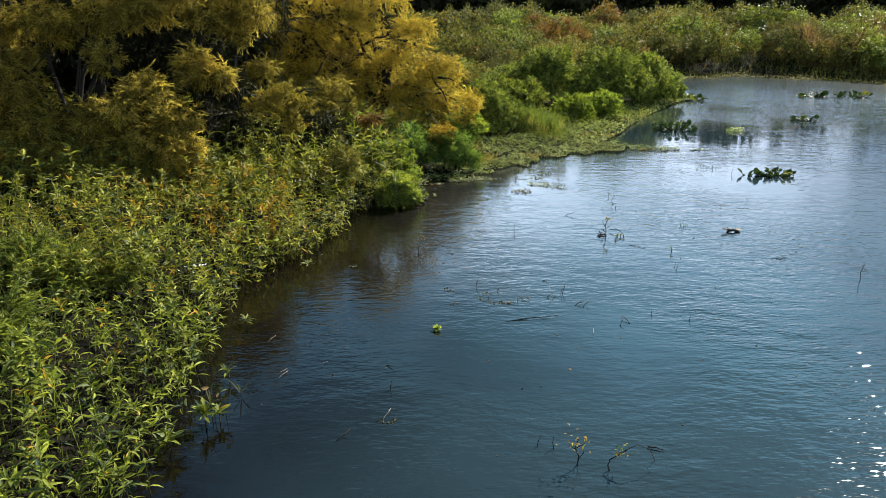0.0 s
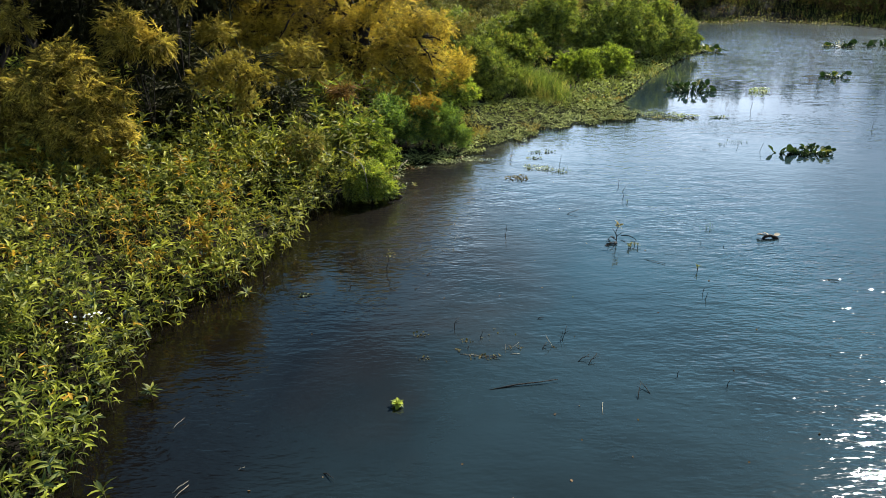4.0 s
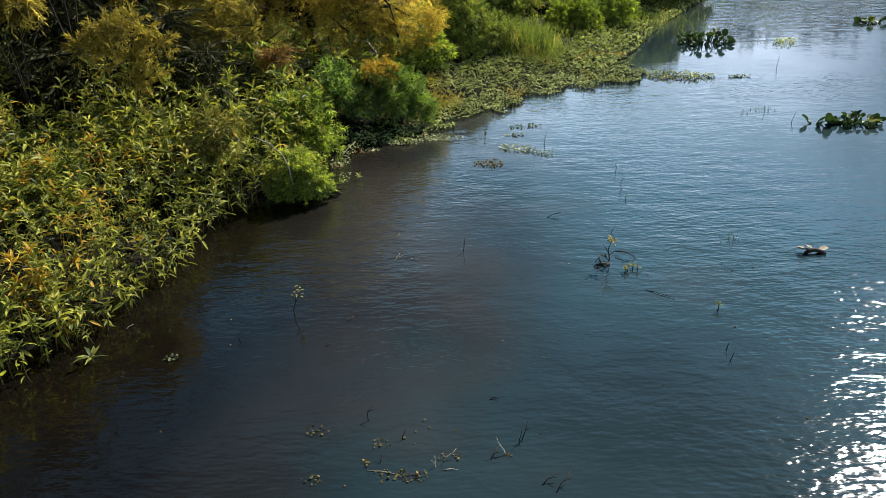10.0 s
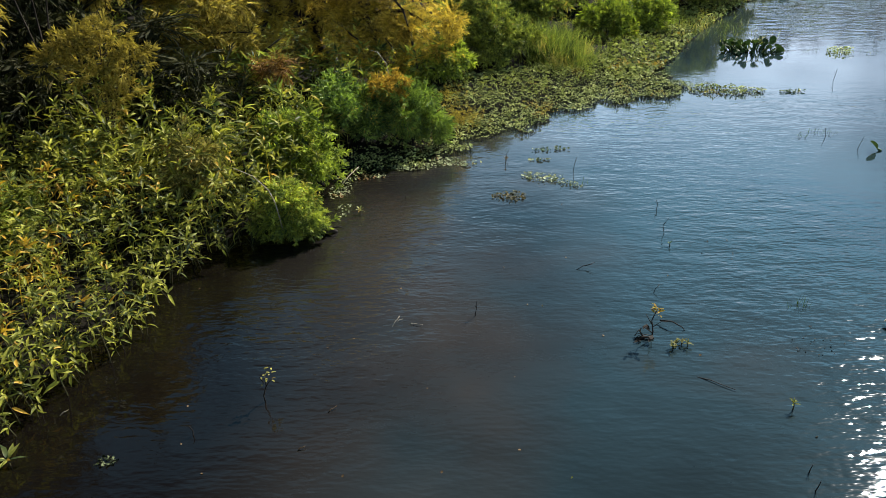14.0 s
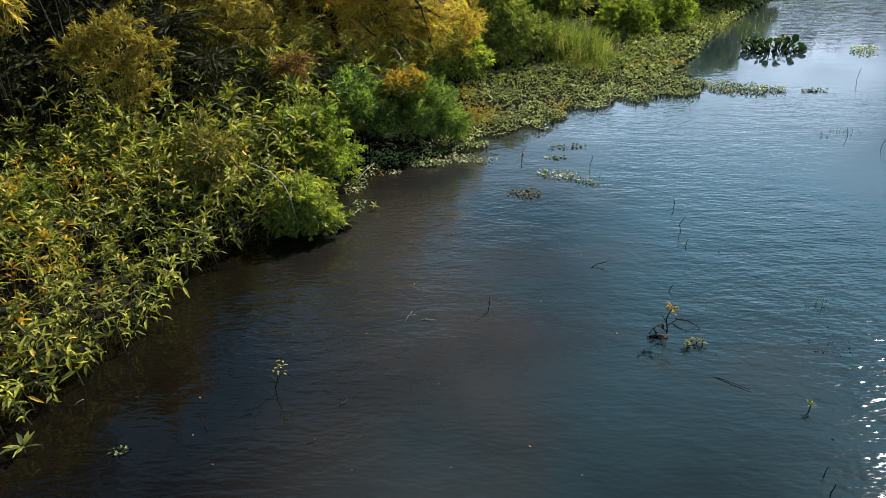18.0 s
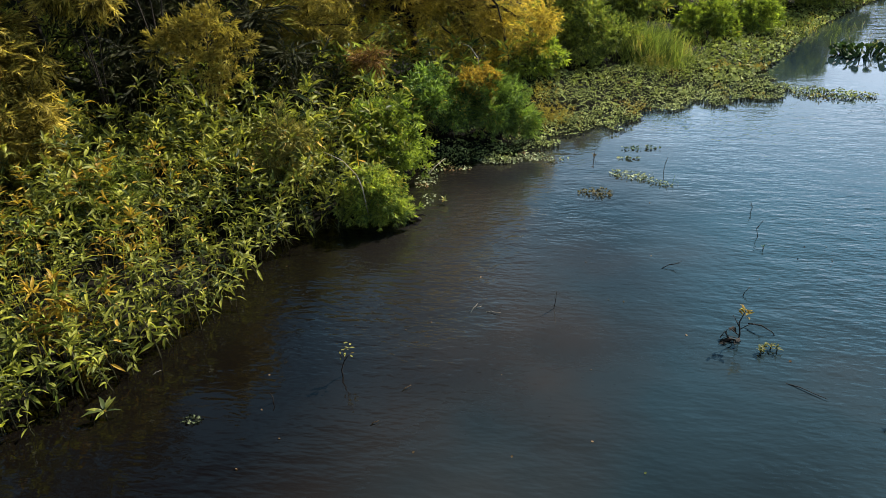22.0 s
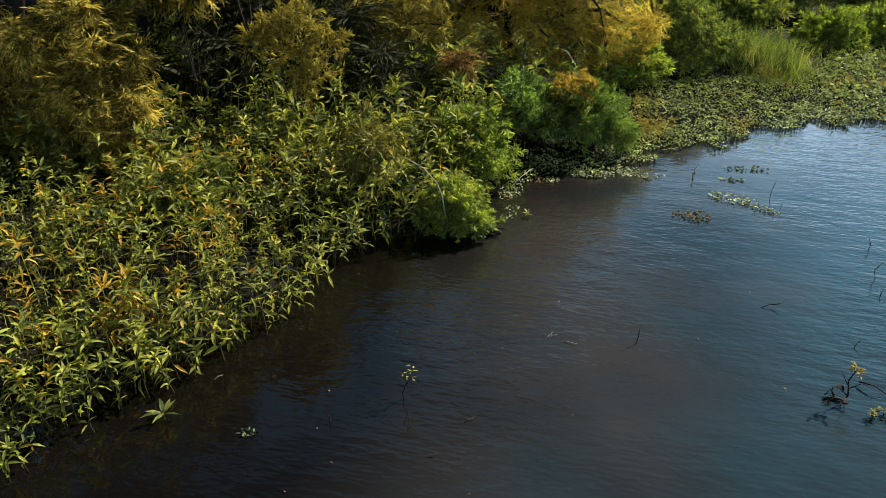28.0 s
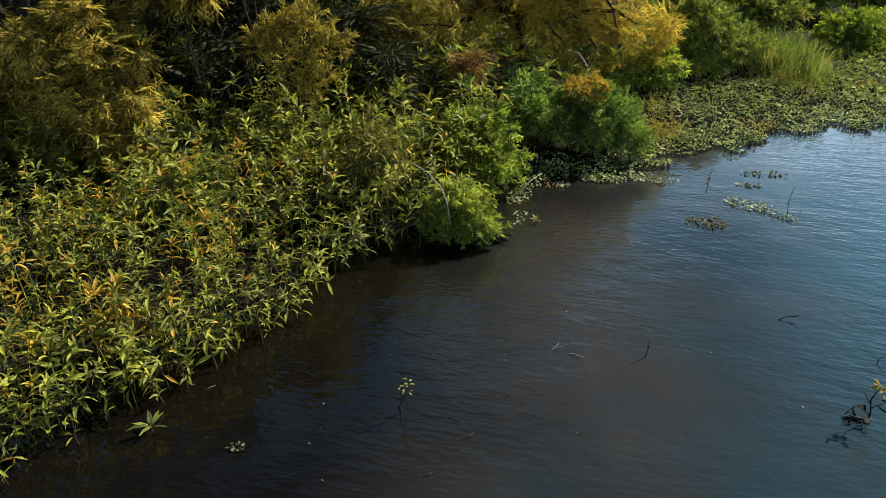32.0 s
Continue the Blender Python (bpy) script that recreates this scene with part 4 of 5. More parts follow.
for x in range(-60, 150, 5):
    copy_thing(far_tree, pose(x + rng.uniform(-2, 2), (140 if x % 2 else 152) + rng.uniform(-5, 5) - 0.1 * x, 0.5, 0, 0, rng.uniform(0, 360)) @ Matrix.Scale(rng.uniform(0.9, 1.4), 4))

for x, y in ((x, (46, 38, 54)[x // 4 % 3]) for x in range(-64, -14, 4)):
    copy_thing(far_tree, pose(x, y + rng.uniform(-3, 3) - 0.3 * (x + 14), 0.5, 0, 0, rng.uniform(0, 360)) @ Matrix.Scale(rng.uniform(0.9, 1.3), 4))

# ---- floating leaf mats ----
def disc(cup=0.18):
    a = np.arange(6) * 2 * np.pi / 6
    v = np.column_stack([np.cos(a), np.sin(a), np.full(6, cup)])
    return np.vstack([v, (0, 0, 0)]), np.array([(6, k, (k + 1) % 6) for k in range(6)])


STALK = (np.array([(0, -0.05, 0), (0, 0.05, 0), (0.15, 0, 1)], float), np.array([(0, 1, 2)]))


def in_poly(p, poly):
    poly, inside = np.asarray(poly, float), np.zeros(len(p), bool)
    for (ax, ay), (bx, by) in zip(poly, np.roll(poly, -1, 0)):
        if ay != by:
            inside ^= ((ay > p[:, 1]) != (by > p[:, 1])) & (p[:, 0] < (bx - ax) * (p[:, 1] - ay) / (by - ay) + ax)
    return inside


def leaf_mat(name, p, size, label, lift=(0.02, 0.16), mat=MAT):
    z = np.maximum(0, land(p)) + rng.uniform(*lift, len(p))
    geo = scattered(disc(), turns(rng.uniform(0, 6.28, len(p)), rng.normal(0.1, 0.4, len(p)), rng.normal(0, 0.4, len(p))), rng.uniform(*size, len(p)), np.column_stack([p, z]))
    stalk = scattered(STALK, turns(rng.uniform(0, 6.28, len(p)), 0, 0), z - np.maximum(0, land(p)) + 0.03, np.column_stack([p, np.maximum(0, land(p)) - 0.03]))
    return tagged(part(name, joined([geo, stalk]), mat), label, "floating plants", kind="stuff")


def heaped_mat(p, size, label, tall, mat=MAT):
    """A thick raft: leaves held up in little heaps at all tilts, with near-black ones between and below as painted gap
    shade.
    """
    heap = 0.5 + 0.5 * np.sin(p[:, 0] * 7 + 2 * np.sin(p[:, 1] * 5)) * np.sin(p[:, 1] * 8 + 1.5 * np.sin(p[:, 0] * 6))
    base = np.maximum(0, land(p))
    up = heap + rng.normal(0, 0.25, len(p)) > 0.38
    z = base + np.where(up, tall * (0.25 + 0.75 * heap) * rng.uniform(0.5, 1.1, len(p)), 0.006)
    for w, name, m, tilt in ((up, "leaf_mat", mat, 0.55), (~up, "sodden_leaf_mat", GAP_SHADE_TUFT, 0.25)):
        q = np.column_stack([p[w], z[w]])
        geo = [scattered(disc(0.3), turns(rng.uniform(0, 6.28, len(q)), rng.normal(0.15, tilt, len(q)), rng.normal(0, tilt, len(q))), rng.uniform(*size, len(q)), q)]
        if m is GAP_SHADE_TUFT:
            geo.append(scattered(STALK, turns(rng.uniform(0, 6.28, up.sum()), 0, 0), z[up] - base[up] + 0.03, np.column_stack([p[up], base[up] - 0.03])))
        tagged(part(name, joined(geo), m), label if m is mat else "leaves and stalks below the floating mat, gap shade put into their colour", "floating plants", kind="stuff")


SHELF = [(-1.3, 15.2), (-0.6, 16.0), (0.8, 16.5), (1.5, 18.2), (2.9, 18.9), (3.8, 20.2), (5.3, 21.3), (7.3, 22.0), (8.3, 22.8), (8.0, 24.6), (8.0, 27.0), (5.8, 27.0), (3.6, 24.8), (1.0, 24.0), (-0.2, 20.5), (-1.2, 18.0), (-2.0, 16.0)]
p = jittered(-2, 9, 14.5, 27.5, 0.045)
ragged = p + 0.25 * np.column_stack([np.sin(p[:, 1] * 5), np.sin(p[:, 0] * 4.3 + 1)])
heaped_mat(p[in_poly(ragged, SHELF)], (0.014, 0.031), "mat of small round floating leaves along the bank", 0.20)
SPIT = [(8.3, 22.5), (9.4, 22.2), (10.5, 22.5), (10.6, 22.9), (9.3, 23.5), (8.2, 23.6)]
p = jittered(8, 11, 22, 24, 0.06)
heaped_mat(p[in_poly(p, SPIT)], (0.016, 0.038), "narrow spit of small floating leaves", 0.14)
rosy = np.vstack([np.array([1.1, 19.6]) + rng.normal(0, 0.4, (80, 2)), np.array([0.6, 21.0]) + rng.normal(0, 0.35, (40, 2))])
bits = [scattered(plain_temps[k], turns(rng.uniform(0, 6.28, len(rosy[k::10])), 0, 0), rng.uniform(0.35, 0.6, len(rosy[k::10])), np.column_stack([rosy[k::10], np.maximum(0, land(rosy[k::10]))])) for k in range(10)]
tagged(part("rusty_herbs", joined(bits), OLIVE), "low rusty gold herbs at the back of the leaf mat", "plants", kind="stuff")
p = jittered(6, 24, 22, 66, 0.11)
d = shore_distance(p)
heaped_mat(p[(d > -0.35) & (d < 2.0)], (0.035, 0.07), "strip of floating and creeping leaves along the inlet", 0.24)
p = jittered(22, 62, 48, 68, 0.24)
d = shore_distance(p)
leaf_mat("leaf_mat", p[(d > -1.2 + 0.8 * np.sin(p[:, 0] * 0.9)) & (d < 1.5)], (0.04, 0.08), "low floating leaves along the far shore", (0.02, 0.25), WEEDY)
herb_field("thicket_floor", (-1, 17, 22, 47), 0.3, lambda p: (shore_distance(p) > 0.2) & (p[:, 0] > -0.5), "low green weeds on the ground between the shrubs", (0.35, 0.7), SHRUB)

# ---- water hyacinths ----
def oval(width=0.42, cup=0.15):
    """A thick oval leaf blade, length 1 along x, with a raised rim."""
    v, t = [(0, 0, 0)], []
    xs, ws = (0.15, 0.4, 0.7, 0.92), (0.62, 1.0, 0.9, 0.5)
    for x, w in zip(xs, ws):
        v += [(x, -w * width, cup * w), (x, 0, -0.1 * x * x), (x, w * width, cup * w)]
    v.append((1.0, 0, -0.08))
    t += [(0, 1, 2), (0, 2, 3)]
    for i in range(3):
        a, b = 1 + 3 * i, 4 + 3 * i
        t += [(a, b, b + 1), (a, b + 1, a + 1), (a + 1, b + 1, b + 2), (a + 1, b + 2, a + 2)]
    t += [(10, 13, 11), (11, 13, 12)]
    return np.array(v, float), np.array(t)


oval_mesh = made_mesh("leaf", *oval(), HYA)
bulb_mesh = made_mesh("stalk", *tube([(0, 0, 0), (0.3, 0, 0.05), (0.7, 0, 0.03), (1, 0, 0)], [0.09, 0.12, 0.07, 0.05], 5), HYA, True)


def hyacinth(at, spread, leaves, size, tall, label):
    root = thing("water_hyacinth", (*at, 0), label, "water plant", "water hyacinths")
    for k in range(leaves):
        a = rng.uniform(0, 6.28)
        q = np.sqrt(rng.uniform(0, 1))
        foot = Vector((spread[0] * q * math.cos(a), spread[1] * q * math.sin(a), -0.02))
        high = tall * (1.15 - 0.75 * q) * rng.uniform(0.5, 1.1)
        tip = foot + Vector((math.cos(a) * high * 0.7 + rng.normal(0, 0.05), math.sin(a) * high * 0.7, high))
        way = tip - foot
        st = new("stalk", bulb_mesh)
        st.parent = root
        st.matrix_local = Matrix.Translation(foot) @ way.to_track_quat("X", "Z").to_matrix().to_4x4() @ Matrix.Diagonal((way.length, 0.3, 0.3, 1))
        lf = new("leaf", oval_mesh)
        lf.parent = root
        rot = turns(a + rng.normal(0, 0.7), rng.uniform(-0.35, 0.85), rng.normal(0, 0.7))
        lf.matrix_local = Matrix.Translation(tip) @ Matrix([[*row] for row in rot]).to_4x4() @ Matrix.Scale(size * rng.uniform(0.7, 1.2), 4)
    return root


hyacinth((12.2, 28.9), (1.05, 0.6), 66, 0.27, 0.40, "dark green water hyacinth raft with upright oval leaves")
hyacinth((12.55, 17.0), (0.65, 0.3), 50, 0.2, 0.2, "floating water hyacinth clump with dark glossy leaves")
hyacinth((11.45, 17.1), (0.15, 0.1), 4, 0.28, 0.2, "single water hyacinth with yellow green leaves")
hyacinth((21.2, 32.6), (0.5, 0.3), 16, 0.3, 0.22, "small low water hyacinth raft")
hyacinth((27.7, 45.6), (1.1, 0.5), 22, 0.45, 0.3, "dark water hyacinth raft near the far shore")
hyacinth((31.0, 45.4), (1.2, 0.5), 24, 0.45, 0.3, "dark water hyacinth raft near the far shore")
hyacinth((17.9, 43.4), (0.9, 0.6), 18, 0.45, 0.4, "water hyacinths against the point")


# ---- small floating mats and plants ----
def oval_patch(x, y, rx, ry, n, turn=0.0):
    a, q = rng.uniform(0, 6.28, n), np.sqrt(rng.uniform(0, 1, n))
    u, v = rx * q * np.cos(a), ry * q * np.sin(a)
    c, s = math.cos(radians(turn)), math.sin(radians(turn))
    return np.column_stack([x + c * u - s * v, y + s * u + c * v])


leaf_mat("leaf_mat", oval_patch(2.27, 14.35, 0.38, 0.24, 110), (0.014, 0.034), "small rusty floating leaf raft", (0.01, 0.07), LITTER)
leaf_mat("leaf_mat", np.vstack([oval_patch(3.05, 15.45, 0.5, 0.22, 120, -20), oval_patch(3.6, 15.1, 0.35, 0.12, 40, -30)]), (0.013, 0.032), "ragged strip of pale floating leaves", (0.01, 0.07), PALE)
leaf_mat("leaf_mat", oval_patch(3.42, 17.4, 0.5, 0.12, 70, 5), (0.014, 0.034), "thin dark strip of floating leaves", (0.01, 0.06), HYA)
leaf_mat("leaf_mat", oval_patch(3.1, 16.62, 0.3, 0.1, 22), (0.02, 0.04), "few scattered floating leaves", (0.01, 0.04), PALE)
leaf_mat("leaf_mat", oval_patch(1.15, 16.35, 0.55, 0.15, 60, 10), (0.016, 0.035), "few pale floating leaves off the bush", (0.01, 0.05), PALE)
leaf_mat("leaf_mat", np.vstack([oval_patch(-0.95, 15.55, 0.42, 0.2, 110, 10), oval_patch(-1.45, 14.7, 0.25, 0.5, 130), oval_patch(-1.2, 13.6, 0.15, 0.4, 40)]), (0.012, 0.026), "sparse floating leaves beside the broken branch", (0.01, 0.05), PALE)
leaf_mat("leaf_mat", np.vstack([oval_patch(0.1, 16.2, 0.7, 0.25, 220, 12), oval_patch(0.8, 16.6, 0.4, 0.2, 90)]), (0.014, 0.032), "pale round leaves floating under the bush", (0.01, 0.07), PALE)
leaf_mat("leaf_mat", oval_patch(15.35, 28.4, 0.5, 0.28, 90), (0.02, 0.05), "bright green floating tuft on open water", (0.02, 0.2), LIME)
leaf_mat("leaf_mat", oval_patch(11.4, 22.7, 0.45, 0.12, 50), (0.02, 0.05), "thin dark floating strip off the spit", (0.01, 0.06), HYA)
leaf_mat("leaf_mat", np.vstack([oval_patch(x, y, r, r * 0.6, n) for x, y, r, n in ((-0.34, 4.72, 0.16, 16), (-0.24, 3.89, 0.16, 14), (0.47, 4.47, 0.14, 14), (0.6, 3.95, 0.22, 18), (0.88, 3.93, 0.2, 26), (1.29, 4.2, 0.2, 12), (2.01, 4.25, 0.06, 4), (1.0, 4.7, 0.4, 8), (-1.35, -0.86, 0.16, 18), (0.3, 4.15, 0.1, 8))]), (0.008, 0.022), "scattered brown and yellow leaf litter on the water", (0.004, 0.02), LITTER)
leaf_mat("leaf_mat", oval_patch(-2.78, 6.36, 0.13, 0.08, 40), (0.005, 0.013), "dark floating tuft with pale flecks", (0.002, 0.02), PALE)
leaf_mat("leaf_mat", oval_patch(-2.78, 6.36, 0.15, 0.1, 40), (0.008, 0.02), "dark sodden tuft afloat", (0.001, 0.012), GAP_SHADE_TUFT)
for x, y, r, n in ((10.6, 18.6, 0.4, 60), (9.9, 18.3, 0.2, 24), (14.4, 28.6, 0.35, 26), (16.4, 28.2, 0.5, 30), (19.0, 25.5, 0.25, 14), (27.2, 31.5, 0.6, 30), (6.6, 9.9, 0.2, 14), (3.6, 15.0, 0.5, 24)):
    reeds("water_sprigs", oval_patch(x, y, r, r * 0.6, n), (0.08, 0.26), HYA, "few dark upright sprigs rising from the water", 1.6, 0.3, "water plants")
flecks = np.column_stack([rng.uniform(-4, 7, 70), rng.uniform(-2, 14, 70)])
flecks = flecks[shore_distance(flecks) < -0.4]
leaf_mat("leaf_litter", flecks, (0.010, 0.022), "lone fallen leaves and flecks on the water", (0.002, 0.008), STRAW)


def rosette(name, at, leaves, size, pitch, mat_leaf, label, tall=0.06, wide=0.11):
    """A low plant: a short stem and a star of leaves, each a part."""
    root = thing(name, (*at, 0), label, "water plant", "lone water plants")
    part("stem", tube([(0, 0, -0.1), (0.01, 0, tall * 0.5), (0, 0.01, tall)], [0.01, 0.009, 0.006], 5), STEM, root)
    me = made_mesh("leaf", *lance(0.028 if mat_leaf is REED else wide, 0.3, 0.45), mat_leaf)
    for k in range(leaves):
        ob = new("leaf", me)
        ob.parent = root
        rot = turns(k * 2.4 + rng.normal(0, 0.2), rng.normal(pitch, 0.25), rng.normal(0, 0.3))
        ob.matrix_local = Matrix.Translation((0, 0, tall * rng.uniform(0.6, 1))) @ Matrix([[*row] for row in rot]).to_4x4() @ Matrix.Scale(size * rng.uniform(0.7, 1.15), 4)
    return root


rosette("water_plant", (-3.9, 6.27), 8, 0.24, 0.35, HERB, "single green star of leaves standing in the water", 0.10)
rosette("water_plant", (-4.52, 2.78), 26, 0.19, 0.55, HERB, "small yellow green plant standing in the water", 0.12)
rosette("water_plant", (-0.62, 2.52), 34, 0.11, 0.35, LIME, "floating rosette of pale yellow green leaves", 0.05, 0.3)
rosette("water_plant", (5.55, 7.43), 16, 0.075, 0.7, RUST, "small rusty plant poking out of the water", 0.12)
rosette("water_plant", (-0.82, 13.5), 8, 0.13, 0.6, MAT, "small pale plant poking out of the water", 0.08)
for dx, dy, k in ((0.0, 0.0, 9), (0.1, 0.05, 8), (-0.06, -0.08, 7), (0.17, 0.0, 6)):
    rosette("water_plant", (4.43 + dx, 8.80 + dy), k, 0.085, 0.5, DIM, "low tangle of pale water leaves below the dead branch", 0.07, 0.18)
rosette("water_plant", (2.6, -3.05), 9, 0.13, 0.7, RUST, "small plant with amber leaves", 0.14)
rosette("water_plant", (2.25, 16.4), 6, 0.10, 0.8, RUST, "small brown sprig in the water", 0.14)
rosette("water_plant", (5.1, 12.0), 6, 0.07, 0.8, HYA, "tiny dark sprig in the water", 0.06)


def stick(at, points, thick, mat, label, twigs=(), name="stick", leaves=(), leaf_mat_=None):
    """A stick in the water, with side twigs and a few clinging leaves."""
    root = thing(name, (*at, 0), label, "stick", "sticks in the water")
    part("main_stem", tube(points, np.linspace(thick, thick * 0.45, len(points)), 5), mat, root, smooth=True)
    for t in twigs:
        part("twig", tube(t, np.linspace(thick * 0.6, thick * 0.25, len(t)), 4), mat, root, smooth=True)
    if leaves:
        me = made_mesh("leaf", *lance(0.2, 0.2, 0.3), leaf_mat_ or AMBER)
        for p, size in leaves:
            ob = new("leaf", me)
            ob.parent = root
            rot = turns(rng.uniform(0, 6.28), rng.uniform(-0.3, 0.7), rng.normal(0, 0.6))
            ob.matrix_local = Matrix.Translation(p) @ Matrix([[*row] for row in rot]).to_4x4() @ Matrix.Scale(size, 4)
    return root


def leaf_ring(at, n, spread, size):
    return [((at[0] + rng.normal(0, spread), at[1] + rng.normal(0, spread), at[2] + rng.normal(0, spread * 0.7)), size * rng.uniform(0.7, 1.2)) for _ in range(n)]


# the dead branch with a few amber leaves, and its neighbours
stick((4.12, 9.0), [(0, 0, -0.2), (0.03, 0, 0.12), (0.0, 0.02, 0.3), (0.05, 0.0, 0.5)], 0.014, WET, "dead branch with amber leaves standing in the water",
      [[(0.02, 0, 0.2), (0.15, 0.03, 0.28), (0.24, 0.02, 0.27)], [(0.02, 0, 0.1), (-0.12, 0.02, 0.2), (-0.17, 0, 0.12)], [(0, 0, 0.05), (-0.13, -0.03, 0.1), (-0.2, 0, 0.02)], [(0, 0, 0.25), (-0.1, 0, 0.42)]],
      "dead_branch", leaf_ring((0.04, 0, 0.47), 19, 0.05, 0.085))
stick((4.12, 9.0), [(-0.2, -0.03, 0.0), (-0.1, 0, 0.03), (0.05, -0.02, 0.02)], 0.03, WET, "dark curled roots at the waterline", [[(-0.1, 0, 0.02), (-0.16, 0.05, 0.12), (-0.22, 0.02, 0.03)]], "root_tangle", leaf_ring((-0.05, 0, 0.05), 8, 0.08, 0.14), WET)
stick((4.5, 9.3), [(-0.15, 0.1, 0.06), (0.0, 0, 0.1), (0.14, -0.06, 0.04), (0.2, -0.1, -0.03)], 0.012, WET, "bent dark twig rising from the water")
stick((-1.15, 7.48), [(0, 0, -0.2), (-0.03, 0, 0.1), (0.02, 0.01, 0.25), (0.03, 0, 0.42)], 0.012, WET, "thin sapling with a few pale leaves in the water", [[(0.02, 0, 0.25), (0.1, 0.02, 0.36)], [(0, 0, 0.3), (-0.06, 0.02, 0.4)]], "sapling", leaf_ring((0.04, 0, 0.42), 15, 0.06, 0.07), WEEDY)
stick((1.38, -2.0), [(0, 0, -0.2), (0.04, 0, 0.14), (-0.02, 0.01, 0.28), (0.02, 0, 0.42)], 0.012, WET, "dead branching stem with amber and pale leaves", [[(0.03, 0, 0.1), (0.1, 0, 0.2), (0.08, 0, 0.3)], [(0, 0, 0.25), (-0.12, 0, 0.33)], [(0, 0, 0.28), (0.12, 0, 0.36)]], "dead_branch", leaf_ring((0.0, 0, 0.38), 26, 0.085, 0.06))
stick((1.9, -2.12), [(0, 0, -0.2), (-0.1, 0, 0.08), (-0.07, 0.02, 0.16), (0.05, 0.02, 0.24), (0.16, 0.03, 0.30)], 0.012, WET, "drooping branch with amber leaves arching over the water", [[(0.05, 0.02, 0.26), (0.3, 0.05, 0.38), (0.48, 0.05, 0.30), (0.56, 0.05, 0.12), (0.45, 0.05, -0.02)]], "dead_branch", leaf_ring((0.1, 0.02, 0.28), 16, 0.06, 0.06))
stick((2.62, -1.62), [(-0.12, 0.04, 0.02), (0, 0, 0.03), (0.1, -0.05, 0.02)], 0.012, WET, "short dark stick floating on the water")


def upright_twig(x, y, h, lx, ly):
    """A thin twig standing in the water, leaning by lx and ly."""
    mid = (lx * 0.3 + rng.normal(0, 0.02), ly * 0.4, h * 0.5)
    stick((x, y), [(0, 0, -0.2), (0, 0, 0.0), mid, (lx, ly, h)], 0.009, WET, "thin dark twig standing in the water", [[mid, (mid[0] + rng.normal(0, 0.06), mid[1], h * 0.7)]] if h > 0.18 else [])


for row in ((1.56, 9.58, 0.30, 0.03, 0.0), (5.13, 12.54, 0.32, 0.05, 0.0), (5.23, 13.66, 0.22, -0.03, 0.02), (3.80, 15.82, 0.36, 0.06, 0.0), (9.42, 5.35, 0.4, 0.08, 0.05), (-1.9, 6.83, 0.14, -0.02, 0.0), (5.32, 6.35, 0.12, 0.02, 0), (5.28, 6.08, 0.14, 0.03, 0.0), (0.9, -1.54, 0.16, 0.06, 0.05), (1.13, -1.6, 0.2, -0.01, 0), (-1.38, 0.12, 0.16, 0.03, 0.02)):
    upright_twig(*row)
for row in ((4.46, 10.32, 0.12, 0.09, 0.05), (4.6, 3.0, 0.12, 0.03, 0), (3.9, 3.3, 0.10, 0.02, 0.02), (0.28, 4.9, 0.22, 0.1, 0.1), (2.2, 4.5, 0.24, 0.08, 0.1), (0.05, 14.2, 0.18, 0.05, 0.0), (2.3, 16.8, 0.2, 0.04, 0), (10.9, 17.3, 0.3, 0.08, 0), (10.5, 18.2, 0.25, -0.05, 0), (16.5, 20.5, 0.3, 0.08, 0), (13.2, 24.0, 0.4, 0.05, 0.0), (23.5, 30.0, 0.6, 0.2, 0)):
    upright_twig(*row)


def lying_stick(x, y, length, turn, rise, mat):
    """A stick afloat, with one end raised."""
    c, s = math.cos(radians(turn)) * length / 2, math.sin(radians(turn)) * length / 2
    stick((x, y), [(-c, -s, -0.01), (-c * 0.2, -s * 0.2 + 0.02, 0.012 + rise * 0.4), (c * 0.4, s * 0.4, 0.012 + rise * 0.6), (c, s, 0.008 + rise)], (0.006 if mat is DEAD else 0.008) if length < 0.9 else 0.014, mat, "bleached stick floating on the water" if mat is DEAD else "dark stick lying in the water", [[(0, 0.01, rise * 0.5), (c * 0.5 + 0.05, s * 0.5 - 0.05, rise * 0.9 + 0.02)]] if length < 0.5 and mat is WET else [])


for row in ((3.46, 11.13, 0.35, 15, 0.1, WET), (1.37, 3.06, 1.15, 12, 0.03, WET), (0.35, 9.36, 0.2, 60, 0.08, DEAD), (0.64, 9.32, 0.26, -8, 0.02, DEAD), (2.6, 3.76, 0.3, 50, 0.1, WET), (3.28, 2.94, 0.32, 110, 0.06, WET), (2.46, 3.82, 0.25, 30, 0.08, WET), (3.14, 2.78, 0.28, 70, 0.12, WET), (-1.44, 0.93, 0.22, -40, 0.03, WET), (-1.98, -1.3, 0.34, 55, 0.05, WET), (-1.38, -0.82, 0.3, 60, 0.12, DEAD), (-3.3, 0.62, 0.28, 60, 0.03, DEAD)):
    lying_stick(*row)
